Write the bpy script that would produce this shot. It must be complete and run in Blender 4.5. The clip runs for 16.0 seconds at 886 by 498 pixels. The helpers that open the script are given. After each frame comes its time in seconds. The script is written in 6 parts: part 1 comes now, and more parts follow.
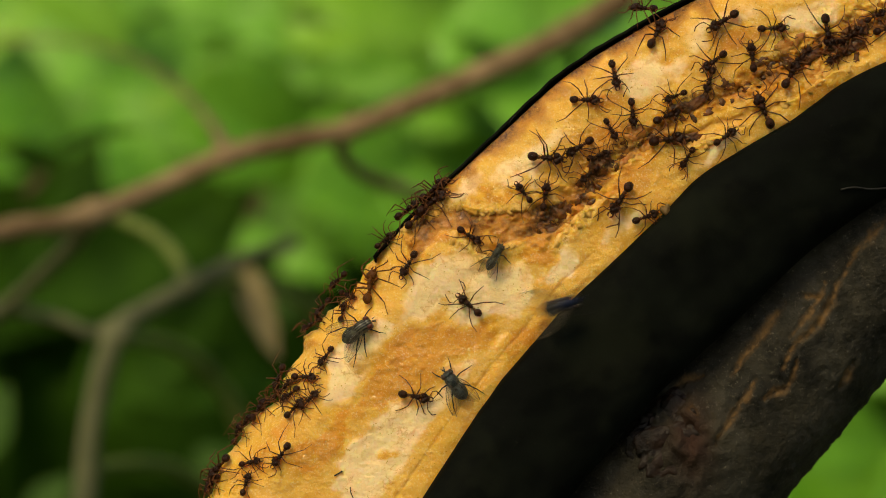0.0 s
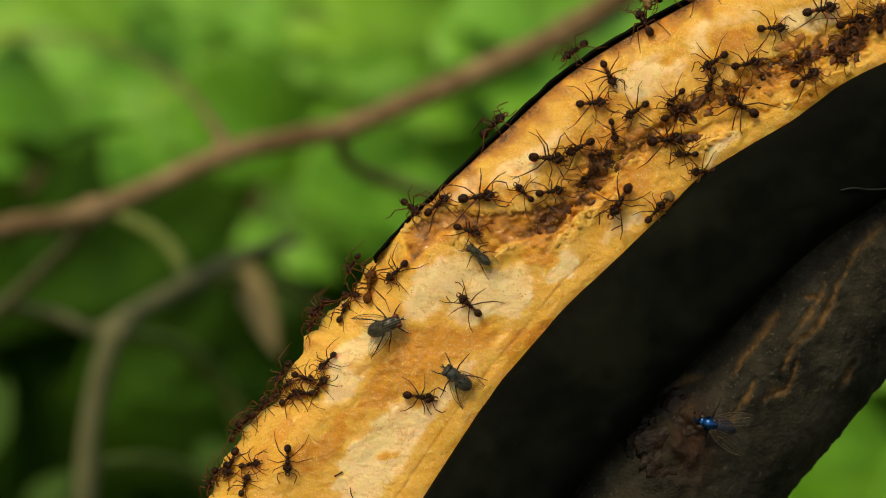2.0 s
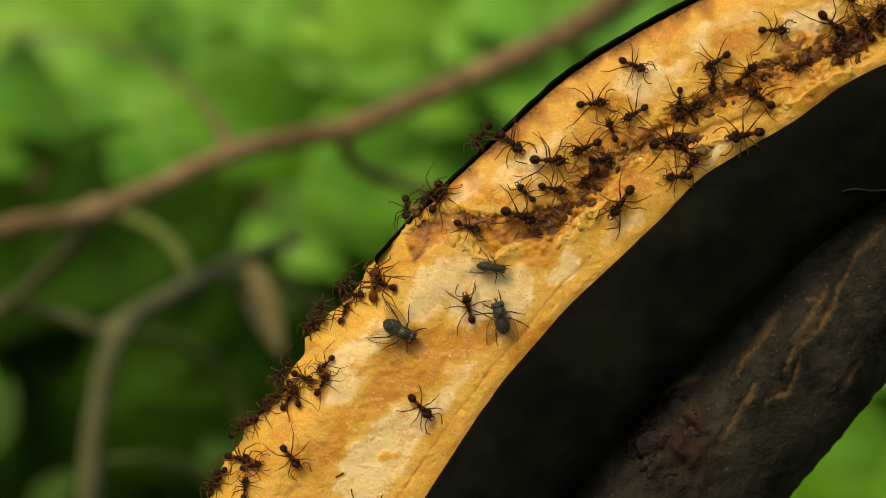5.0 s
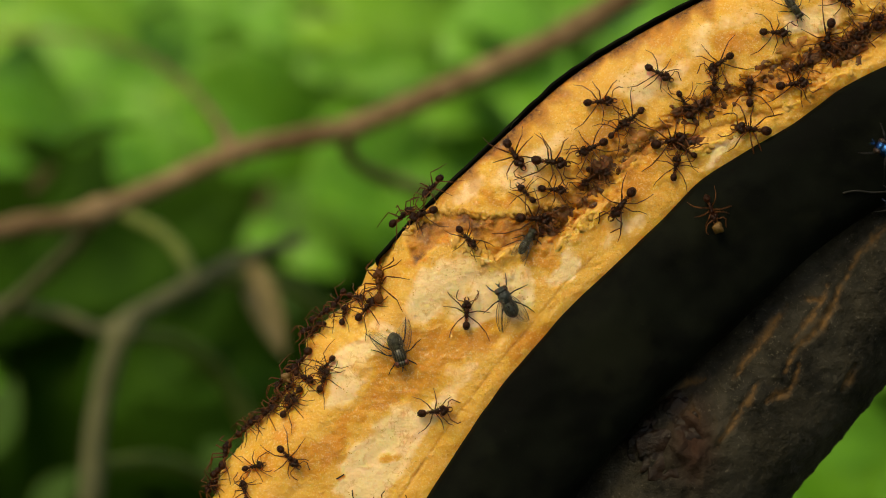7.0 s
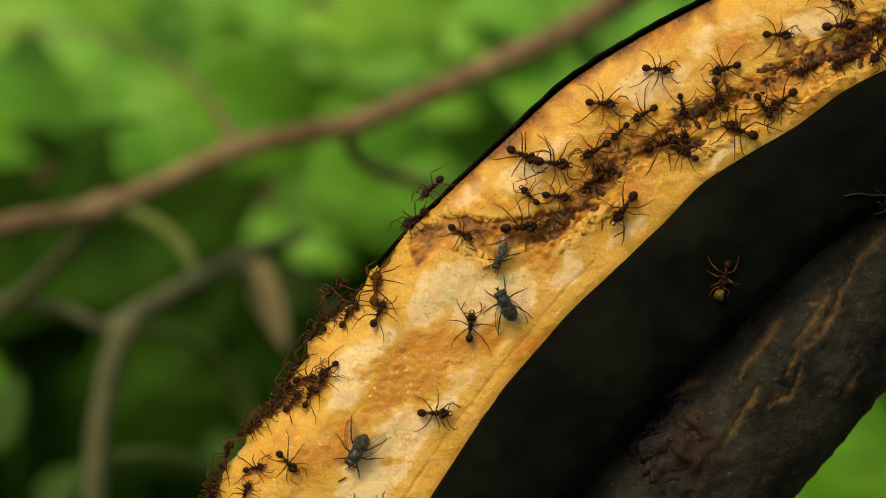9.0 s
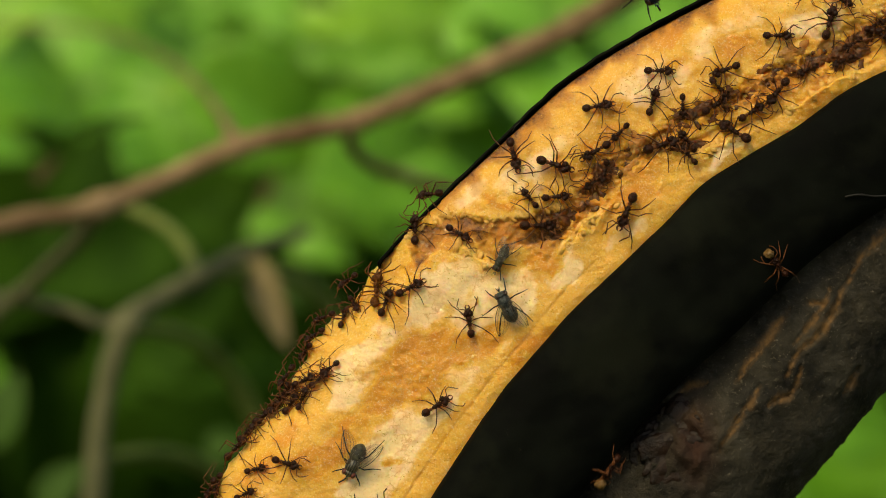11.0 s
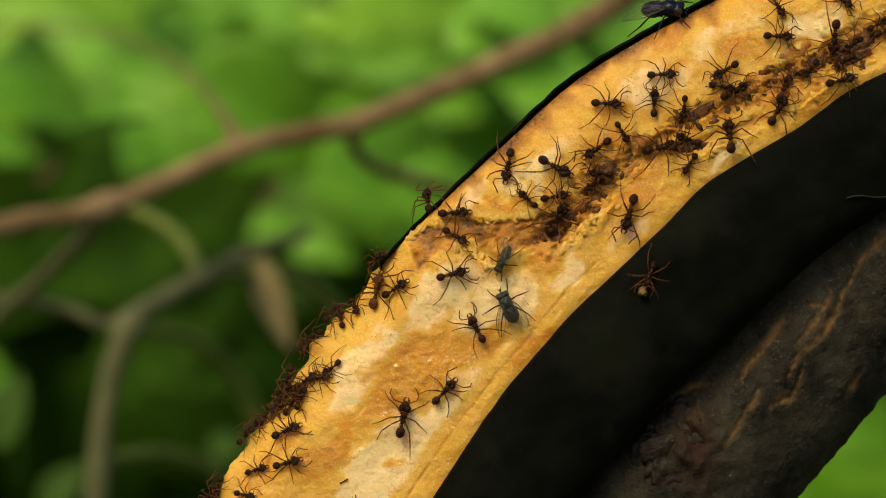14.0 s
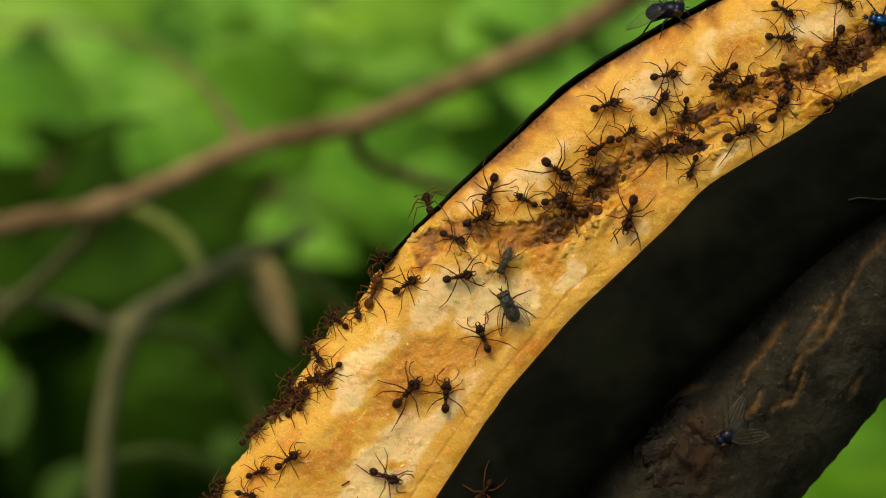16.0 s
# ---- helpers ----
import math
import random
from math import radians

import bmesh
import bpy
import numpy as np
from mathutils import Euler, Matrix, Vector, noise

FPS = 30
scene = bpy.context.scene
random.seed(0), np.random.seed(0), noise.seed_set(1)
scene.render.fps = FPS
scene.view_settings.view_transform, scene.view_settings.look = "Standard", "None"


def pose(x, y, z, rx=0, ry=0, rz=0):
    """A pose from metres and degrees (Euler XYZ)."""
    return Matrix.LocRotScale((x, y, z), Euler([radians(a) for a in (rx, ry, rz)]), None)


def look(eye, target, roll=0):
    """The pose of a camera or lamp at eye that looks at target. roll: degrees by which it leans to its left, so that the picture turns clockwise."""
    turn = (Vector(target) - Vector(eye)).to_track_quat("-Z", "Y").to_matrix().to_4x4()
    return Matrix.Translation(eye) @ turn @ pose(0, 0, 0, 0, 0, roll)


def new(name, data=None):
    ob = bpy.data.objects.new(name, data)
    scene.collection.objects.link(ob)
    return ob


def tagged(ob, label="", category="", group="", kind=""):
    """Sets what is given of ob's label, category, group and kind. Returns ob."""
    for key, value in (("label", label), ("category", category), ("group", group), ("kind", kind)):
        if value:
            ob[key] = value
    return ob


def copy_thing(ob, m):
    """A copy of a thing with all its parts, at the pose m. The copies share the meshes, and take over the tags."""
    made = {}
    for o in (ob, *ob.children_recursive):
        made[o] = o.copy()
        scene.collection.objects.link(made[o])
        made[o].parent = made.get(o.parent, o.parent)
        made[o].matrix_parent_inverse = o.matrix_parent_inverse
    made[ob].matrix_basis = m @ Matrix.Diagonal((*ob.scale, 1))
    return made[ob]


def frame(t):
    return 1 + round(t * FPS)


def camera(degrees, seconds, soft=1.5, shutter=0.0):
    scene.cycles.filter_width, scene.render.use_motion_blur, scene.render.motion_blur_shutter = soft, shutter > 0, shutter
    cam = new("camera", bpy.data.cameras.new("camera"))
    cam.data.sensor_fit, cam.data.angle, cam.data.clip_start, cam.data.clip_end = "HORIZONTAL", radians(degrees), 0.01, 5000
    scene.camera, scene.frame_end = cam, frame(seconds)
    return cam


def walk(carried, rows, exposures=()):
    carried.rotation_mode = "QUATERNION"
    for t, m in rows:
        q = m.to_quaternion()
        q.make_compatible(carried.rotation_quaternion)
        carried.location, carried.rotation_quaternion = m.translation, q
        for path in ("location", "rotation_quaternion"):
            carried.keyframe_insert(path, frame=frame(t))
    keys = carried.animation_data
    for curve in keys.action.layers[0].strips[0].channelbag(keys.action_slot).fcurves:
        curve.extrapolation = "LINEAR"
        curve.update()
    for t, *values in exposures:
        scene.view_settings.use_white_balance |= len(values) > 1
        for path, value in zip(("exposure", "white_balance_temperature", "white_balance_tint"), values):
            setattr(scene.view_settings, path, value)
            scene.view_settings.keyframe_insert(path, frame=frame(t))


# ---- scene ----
cam = camera(20.0, 16.0, soft=1.0, shutter=0.4)
DIST = 0.4446      # from the lens to the fruit's face
Z0 = 1.20          # height of the view's middle over the ground
U = 1e-4           # plan unit: a tenth of a millimetre on the fruit's face
cam.data.dof.use_dof = True
cam.data.dof.focus_distance = DIST
cam.data.dof.aperture_fstop = 14.5
walk(cam, [
    (0, pose(-0.00000, -DIST, Z0 + 0.00000, 90.0000, 0, 0.0000)),
    (1, pose(-0.00019, -DIST, Z0 + 0.00092, 89.8924, 0, -0.0246)),
    (2, pose(-0.00000, -DIST, Z0 + 0.00118, 89.8631, 0, 0.0000)),
    (3, pose(0.00013, -DIST, Z0 + 0.00172, 89.7982, 0, 0.0211)),
    (4, pose(0.00053, -DIST, Z0 + 0.00200, 89.7807, 0, 0.0843)),
    (5.2, pose(0.00095, -DIST, Z0 + 0.00175, 89.8152, 0, 0.1486)),
    (6.5, pose(0.00128, -DIST, Z0 + 0.00191, 89.8123, 0, 0.2007)),
    (7, pose(0.00130, -DIST, Z0 + 0.00219, 89.7948, 0, 0.2083)),
    (7.5, pose(0.00143, -DIST, Z0 + 0.00324, 89.6983, 0, 0.2423)),
    (8, pose(0.00124, -DIST, Z0 + 0.00368, 89.6650, 0, 0.2370)),
    (9, pose(0.00173, -DIST, Z0 + 0.00452, 89.5620, 0, 0.3060)),
    (10.3, pose(0.00175, -DIST, Z0 + 0.00515, 89.4913, 0, 0.3137)),
    (11.5, pose(0.00175, -DIST, Z0 + 0.00547, 89.4585, 0, 0.3201)),
    (12.5, pose(0.00210, -DIST, Z0 + 0.00547, 89.4779, 0, 0.3862)),
    (13.5, pose(0.00204, -DIST, Z0 + 0.00553, 89.4550, 0, 0.3634)),
    (14, pose(0.00215, -DIST, Z0 + 0.00545, 89.4855, 0, 0.3962)),
    (14.5, pose(0.00238, -DIST, Z0 + 0.00608, 89.4405, 0, 0.4489)),
    (15, pose(0.00185, -DIST, Z0 + 0.00648, 89.3837, 0, 0.3775)),
    (16, pose(0.00240, -DIST, Z0 + 0.00623, 89.4311, 0, 0.4694)),
], exposures=[(0, 0.05, 8700, 10), (9.0, 0.05, 8700, 10), (11.5, 0.19, 8700, 10), (12.5, 0.19, 8700, 10), (14.0, 0.08, 8700, 10), (16.0, 0.06, 8700, 10)])

# ---- world and sun ----
SUN_EL = radians(44)   # the sun stands high over the viewer's left shoulder
world = bpy.data.worlds.new("sky")
scene.world = world
world.use_nodes = True
wn = world.node_tree
sky = wn.nodes.new("ShaderNodeTexSky")
sky.sky_type, sky.sun_disc, sky.sun_elevation = "NISHITA", False, SUN_EL
sky.sun_rotation = radians(207)
wn.links.new(sky.outputs[0], wn.nodes["Background"].inputs[0])
wn.nodes["Background"].inputs[1].default_value = 0.14
sun = new("sun", bpy.data.lights.new("sun", "SUN"))
sun.data.energy, sun.data.angle, sun.data.color = 2.27, radians(20), (1.0, 0.93, 0.66)
sun.matrix_world = look((-0.75, -1.45, Z0 + 1.60), (0, 0, Z0))


# ---- small helpers ----
def W(px, py, h=0.0):
    """A place in the plan: px to the right and py down in plan units over the fruit's face, h units towards the viewer."""
    k = (DIST - h * U) / DIST
    return Vector(((px - 784) * U * k, -h * U, Z0 + (441 - py) * U * k))


def part(name, bm, material, parent=None, label=""):
    """Links a bmesh (or ready mesh) as one mesh object under its thing."""
    if isinstance(bm, bmesh.types.BMesh):
        me = bpy.data.meshes.new(name)
        bmesh.ops.recalc_face_normals(bm, faces=bm.faces)
        bm.to_mesh(me)
        bm.free()
    else:
        me = bm
    if material and not me.materials:
        me.materials.append(material)
    for p in me.polygons:
        p.use_smooth = True
    ob = new(name, me)
    if parent:
        ob.parent = parent
    return tagged(ob, label)


def mat(name, base, rough=0.5, spec=0.5, metal=0.0):
    m = bpy.data.materials.new(name)
    m.use_nodes = True
    b = m.node_tree.nodes["Principled BSDF"]
    b.inputs["Base Color"].default_value = (*base, 1)
    b.inputs["Roughness"].default_value = rough
    b.inputs["Specular IOR Level"].default_value = spec
    b.inputs["Metallic"].default_value = metal
    return m, m.node_tree, b


def node(nt, kind, **kw):
    n = nt.nodes.new(kind)
    for k, v in kw.items():
        n.inputs[k.replace("_", " ")].default_value = v
    return n


def noise_node(nt, scale, detail=4.0, rough=0.55):
    n = node(nt, "ShaderNodeTexNoise", Scale=scale, Detail=detail, Roughness=rough)
    tc = nt.nodes.new("ShaderNodeTexCoord")
    nt.links.new(tc.outputs["Object"], n.inputs["Vector"])
    return n


def ramp(nt, src, lo, hi, a=(0, 0, 0, 1), b=(1, 1, 1, 1)):
    r = nt.nodes.new("ShaderNodeValToRGB")
    r.color_ramp.elements[0].position, r.color_ramp.elements[1].position = lo, hi
    r.color_ramp.elements[0].color, r.color_ramp.elements[1].color = a, b
    nt.links.new(src, r.inputs[0])
    return r.outputs[0]


def mix(nt, fac, a, b, blend="MIX"):
    m = nt.nodes.new("ShaderNodeMix")
    m.data_type, m.blend_type = "RGBA", blend
    for src, sock in ((fac, m.inputs[0]), (a, m.inputs[6]), (b, m.inputs[7])):
        if isinstance(src, (tuple, float, int)):
            sock.default_value = (*src, 1) if isinstance(src, tuple) else src
        else:
            nt.links.new(src, sock)
    return m.outputs[2]


def bump(nt, bsdf, src, strength, dist):
    b = nt.nodes.new("ShaderNodeBump")
    b.inputs["Strength"].default_value, b.inputs["Distance"].default_value = strength, dist
    nt.links.new(src, b.inputs["Height"])
    nt.links.new(b.outputs[0], bsdf.inputs["Normal"])
    return b


# ---- materials ----
def flesh_material():
    """Ripe pulp: cream where dry, amber and half clear where wet, brown where chewed; fine grain and wet glints."""
    m, nt, b = mat("ripe_pulp", (0.8, 0.55, 0.2), 0.5, 0.35)
    at = nt.nodes.new("ShaderNodeAttribute")
    at.attribute_name = "stain"
    sep = nt.nodes.new("ShaderNodeSeparateColor")
    nt.links.new(at.outputs["Color"], sep.inputs[0])
    big = noise_node(nt, 120, 6, 0.62)
    mid = noise_node(nt, 420, 6, 0.7)
    fine = noise_node(nt, 1500, 5, 0.72)
    grain = noise_node(nt, 2600, 3, 0.7)
    col = mix(nt, ramp(nt, big.outputs[0], 0.30, 0.70), (0.78, 0.395, 0.048), (0.84, 0.50, 0.10))
    col = mix(nt, ramp(nt, mid.outputs[0], 0.36, 0.66, (0, 0, 0, 1), (0.55, 0.55, 0.55, 1)), col, (0.82, 0.50, 0.12))
    # dried cream tissue, in soft-edged fields with a finer crumble at their borders
    crumbly = mix(nt, 0.5, big.outputs[0], mid.outputs[0])
    dry = mix(nt, 0.50, sep.outputs[2], crumbly)
    col = mix(nt, ramp(nt, dry, 0.30, 0.66, (0, 0, 0, 1), (0.95, 0.95, 0.95, 1)), col, (0.90, 0.555, 0.175))
    col = mix(nt, ramp(nt, dry, 0.46, 0.64, (0, 0, 0, 1), (0.95, 0.95, 0.95, 1)), col, (0.99, 0.70, 0.395))
    # amber juice
    juicy = mix(nt, 0.42, sep.outputs[1], crumbly)
    col = mix(nt, ramp(nt, juicy, 0.30, 0.54, (0, 0, 0, 1), (0.95, 0.95, 0.95, 1)), col, (0.78, 0.42, 0.050))
    col = mix(nt, ramp(nt, juicy, 0.53, 0.72, (0, 0, 0, 1), (0.8, 0.8, 0.8, 1)), col, (0.68, 0.275, 0.024))
    # thin curled tooth marks
    vo = node(nt, "ShaderNodeTexVoronoi", Scale=260.0)
    vo.feature = "DISTANCE_TO_EDGE"
    tc = nt.nodes.new("ShaderNodeTexCoord")
    warp = mix(nt, 0.0055, tc.outputs["Object"], noise_node(nt, 420, 3).outputs[1], "ADD")
    nt.links.new(warp, vo.inputs["Vector"])
    bite = mix(nt, 1.0, ramp(nt, vo.outputs[0], 0.0, 0.05, (0.6, 0.6, 0.6, 1), (0, 0, 0, 1)), ramp(nt, noise_node(nt, 170, 3).outputs[0], 0.52, 0.60), "MULTIPLY")
    bite = mix(nt, 1.0, bite, ramp(nt, sep.outputs[2], 0.15, 0.5), "MULTIPLY")
    col = mix(nt, bite, col, (0.62, 0.30, 0.06))
    col = mix(nt, ramp(nt, fine.outputs[0], 0.54, 0.68, (0, 0, 0, 1), (0.36, 0.36, 0.36, 1)), col, (0.70, 0.32, 0.04))
    col = mix(nt, ramp(nt, grain.outputs[0], 0.34, 0.47, (0.45, 0.45, 0.45, 1), (0, 0, 0, 1)), col, (0.90, 0.74, 0.42))
    dark = mix(nt, 1.0, sep.outputs[0], ramp(nt, fine.outputs[0], 0.36, 0.62, (1, 1, 1, 1), (0.72, 0.72, 0.72, 1)), "MULTIPLY")
    col = mix(nt, ramp(nt, dark, 0.05, 0.45, (0, 0, 0, 1), (0.85, 0.85, 0.85, 1)), col, (0.48, 0.19, 0.026))
    col = mix(nt, ramp(nt, dark, 0.50, 0.90), col, (0.085, 0.026, 0.007))
    nt.links.new(col, b.inputs["Base Color"])
    nt.links.new(ramp(nt, mid.outputs[0], 0.40, 0.60, (0.28, 0.28, 0.28, 1), (0.52, 0.52, 0.52, 1)), b.inputs["Roughness"])
    b.inputs["Subsurface Weight"].default_value = 0.8
    b.inputs["Subsurface Radius"].default_value = (1.0, 0.55, 0.18)
    b.inputs["Subsurface Scale"].default_value = 0.0013
    # a wet film that glints in specks
    b.inputs["Coat Roughness"].default_value = 0.06
    wet = mix(nt, 1.0, ramp(nt, noise_node(nt, 350, 3).outputs[0], 0.44, 0.54), ramp(nt, juicy, 0.30, 0.50, (0.16, 0.16, 0.16, 1), (0.85, 0.85, 0.85, 1)), "MULTIPLY")
    nt.links.new(wet, b.inputs["Coat Weight"])
    cb = node(nt, "ShaderNodeBump", Strength=1.0, Distance=0.0013)
    nt.links.new(noise_node(nt, 800, 2, 0.5).outputs[0], cb.inputs["Height"])
    nt.links.new(cb.outputs[0], b.inputs["Coat Normal"])
    lumpy = noise_node(nt, 780, 4, 0.6)
    bump(nt, b, mix(nt, 0.4, lumpy.outputs[0], fine.outputs[0]), 0.9, 0.0009)
    return m


def peel_material():
    m, nt, b = mat("blackened_peel", (0.012, 0.011, 0.009), 0.8, 0.05)
    n = noise_node(nt, 120, 6, 0.6)
    col = mix(nt, ramp(nt, n.outputs[0], 0.40, 0.68), (0.0012, 0.0017, 0.0012), (0.0044, 0.0058, 0.0040))
    sp = noise_node(nt, 900, 4, 0.75)
    col = mix(nt, ramp(nt, sp.outputs[0], 0.66, 0.80, (0, 0, 0, 1), (0.6, 0.6, 0.6, 1)), col, (0.034, 0.032, 0.025))
    bl = noise_node(nt, 45, 5, 0.6)
    col = mix(nt, ramp(nt, bl.outputs[0], 0.52, 0.66, (0, 0, 0, 1), (0.6, 0.6, 0.6, 1)), col, (0.0090, 0.0108, 0.0062))
    nt.links.new(col, b.inputs["Base Color"])
    nt.links.new(ramp(nt, n.outputs[0], 0.3, 0.7, (0.7, 0.7, 0.7, 1), (0.9, 0.9, 0.9, 1)), b.inputs["Roughness"])
    bump(nt, b, mix(nt, 0.4, n.outputs[0], sp.outputs[0]), 0.35, 0.0006)
    return m


def bark_material():
    m, nt, b = mat("dark_bark", (0.05, 0.035, 0.025), 0.75, 0.18)
    at = nt.nodes.new("ShaderNodeAttribute")
    at.attribute_name = "stain"
    sep = nt.nodes.new("ShaderNodeSeparateColor")
    nt.links.new(at.outputs["Color"], sep.inputs[0])
    n = noise_node(nt, 110, 7, 0.65)
    f = noise_node(nt, 620, 5, 0.7)
    col = mix(nt, ramp(nt, n.outputs[0], 0.38, 0.68), (0.0040, 0.0038, 0.0027), (0.038, 0.033, 0.0225))
    col = mix(nt, ramp(nt, f.outputs[0], 0.64, 0.74, (0, 0, 0, 1), (0.8, 0.8, 0.8, 1)), col, (0.085, 0.078, 0.058))
    col = mix(nt, ramp(nt, noise_node(nt, 42, 5, 0.7).outputs[0], 0.48, 0.66, (0, 0, 0, 1), (0.75, 0.75, 0.75, 1)), col, (0.050, 0.046, 0.036))
    sp = noise_node(nt, 1500, 4, 0.8)
    col = mix(nt, ramp(nt, sp.outputs[0], 0.59, 0.69, (0, 0, 0, 1), (0.9, 0.9, 0.9, 1)), col, (0.12, 0.105, 0.08))
    rusty = mix(nt, 1.0, sep.outputs[0], ramp(nt, f.outputs[0], 0.36, 0.56, (0.25, 0.25, 0.25, 1), (1, 1, 1, 1)), "MULTIPLY")
    col = mix(nt, rusty, col, (0.17, 0.092, 0.034))
    col = mix(nt, sep.outputs[1], col, (0.030, 0.012, 0.007))
    nt.links.new(col, b.inputs["Base Color"])
    nt.links.new(ramp(nt, f.outputs[0], 0.3, 0.7, (0.5, 0.5, 0.5, 1), (0.85, 0.85, 0.85, 1)), b.inputs["Roughness"])
    bump(nt, b, mix(nt, 0.5, n.outputs[0], f.outputs[0]), 1.0, 0.0014)
    return m


def varied(name, a, b_, scale, rough=0.6, spec=0.4, lo=0.35, hi=0.65, trans=0.0, bumpd=0.0005):
    m, nt, b = mat(name, a, rough, spec)
    n = noise_node(nt, scale, 5, 0.6)
    n2 = noise_node(nt, scale * 7, 4, 0.6)
    col = mix(nt, ramp(nt, n.outputs[0], lo, hi), a, b_)
    col = mix(nt, ramp(nt, n2.outputs[0], 0.4, 0.8, (0, 0, 0, 1), (0.45, 0.45, 0.45, 1)), col, tuple(0.5 * c for c in a))
    nt.links.new(col, b.inputs["Base Color"])
    bump(nt, b, n2.outputs[0], 0.3, bumpd)
    if trans:
        tr = nt.nodes.new("ShaderNodeBsdfTranslucent")
        nt.links.new(col, tr.inputs[0])
        ms = nt.nodes.new("ShaderNodeMixShader")
        ms.inputs[0].default_value = trans
        nt.links.new(b.outputs[0], ms.inputs[1])
        nt.links.new(tr.outputs[0], ms.inputs[2])
        nt.links.new(ms.outputs[0], nt.nodes["Material Output"].inputs[0])
    return m


KNOT = varied("knot_wood", (0.0016, 0.0012, 0.0009), (0.020, 0.0095, 0.0055), 240, 0.5, 0.22, bumpd=0.0012)
FLESH, PEEL, BARK = flesh_material(), peel_material(), bark_material()
# leaf greens in lit and shaded copies: sun and shade set by base colour
LEAF = varied("sun_bright_leaf", (0.125, 0.40, 0.036), (0.20, 0.51, 0.055), 6, 0.45, 0.4, trans=0.2)
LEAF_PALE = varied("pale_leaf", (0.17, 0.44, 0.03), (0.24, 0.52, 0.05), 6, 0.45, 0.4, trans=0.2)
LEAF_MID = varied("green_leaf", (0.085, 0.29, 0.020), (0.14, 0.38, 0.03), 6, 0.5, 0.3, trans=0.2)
LEAF_DARK = varied("shade_dark_leaf", (0.016, 0.056, 0.004), (0.032, 0.095, 0.007), 6, 0.7, 0.08, trans=0.2)
LEAF_SHADE = varied("half_shade_leaf", (0.027, 0.078, 0.009), (0.048, 0.12, 0.014), 6, 0.6, 0.2, trans=0.2)
LEAF_RED = varied("withered_leaf", (0.055, 0.042, 0.016), (0.095, 0.068, 0.027), 30, 0.7, 0.2, trans=0.2)
LEAF_DRY = varied("dry_leaf", (0.27, 0.22, 0.11), (0.38, 0.31, 0.17), 30, 0.7, 0.2, trans=0.2)
TWIG = varied("brown_twig", (0.115, 0.070, 0.034), (0.29, 0.20, 0.112), 60, 0.75, 0.15)
TWIG_GREY = varied("grey_green_stem", (0.075, 0.082, 0.035), (0.12, 0.125, 0.06), 60, 0.7, 0.3)
STEM = varied("green_stem", (0.10, 0.14, 0.028), (0.16, 0.20, 0.045), 40, 0.6, 0.3)
SOIL = varied("leaf_litter_soil", (0.035, 0.05, 0.015), (0.07, 0.09, 0.03), 3, 0.9, 0.2, bumpd=0.01)
# far backdrop: deep shade between the plants, put into a near-black green
HEDGE_SHADE = varied("shade_dark_foliage", (0.005, 0.017, 0.0016), (0.015, 0.046, 0.004), 3.0, 0.8, 0.2, bumpd=0.01)


# ---- plan arithmetic ----
def spline(stations, s):
    """Catmull-Rom through the rows of a numpy table, s from 0 to its last row."""
    n = len(stations) - 1
    i = min(int(s), n - 1)
    f = s - i
    p0, p1, p2, p3 = (stations[max(0, min(n, i + k))] for k in (-1, 0, 1, 2))
    return 0.5 * (2 * p1 + (p2 - p0) * f + (2 * p0 - 5 * p1 + 4 * p2 - p3) * f ** 2 + (3 * p1 - p0 - 3 * p2 + p3) * f ** 3)


def line_dist(x, y, pts):
    """Distance to a polyline, the share along it and the side (positive below and right of a line drawn upwards)."""
    best, along, side = np.full(np.shape(x), 1e9), np.zeros(np.shape(x)), np.zeros(np.shape(x))
    n = len(pts) - 1
    for i in range(n):
        (ax, ay), (bx, by) = pts[i], pts[i + 1]
        dx, dy = bx - ax, by - ay
        t = np.clip(((x - ax) * dx + (y - ay) * dy) / (dx * dx + dy * dy), 0, 1)
        ex, ey = x - ax - t * dx, y - ay - t * dy
        d = np.hypot(ex, ey)
        w = d < best
        best, along = np.where(w, d, best), np.where(w, (i + t) / n, along)
        side = np.where(w, np.sign(dx * ey - dy * ex), side)
    return best, along, side


def inside(x, y, poly):
    """Signed distance to a closed outline, positive within."""
    c = np.zeros(np.shape(x), bool)
    n = len(poly)
    for i in range(n):
        (ax, ay), (bx, by) = poly[i], poly[(i + 1) % n]
        c ^= ((ay > y) != (by > y)) & (x < (bx - ax) * (y - ay) / ((by - ay) or 1e-9) + ax)
    d = line_dist(x, y, list(poly) + [poly[0]])[0]
    return np.where(c, d, -d)


def fbm(x, y, size, octaves=3, seed=0.0):
    out = np.zeros(np.shape(x))
    it = np.nditer([x, y], flags=["multi_index"])
    for a, b in it:
        out[it.multi_index] = noise.fractal(Vector((float(a) / size, float(b) / size, seed)), 0.9, 2.0, octaves)
    return out


def smooth(a, b, x):
    t = np.clip((x - a) / (b - a), 0, 1)
    return t * t * (3 - 2 * t)


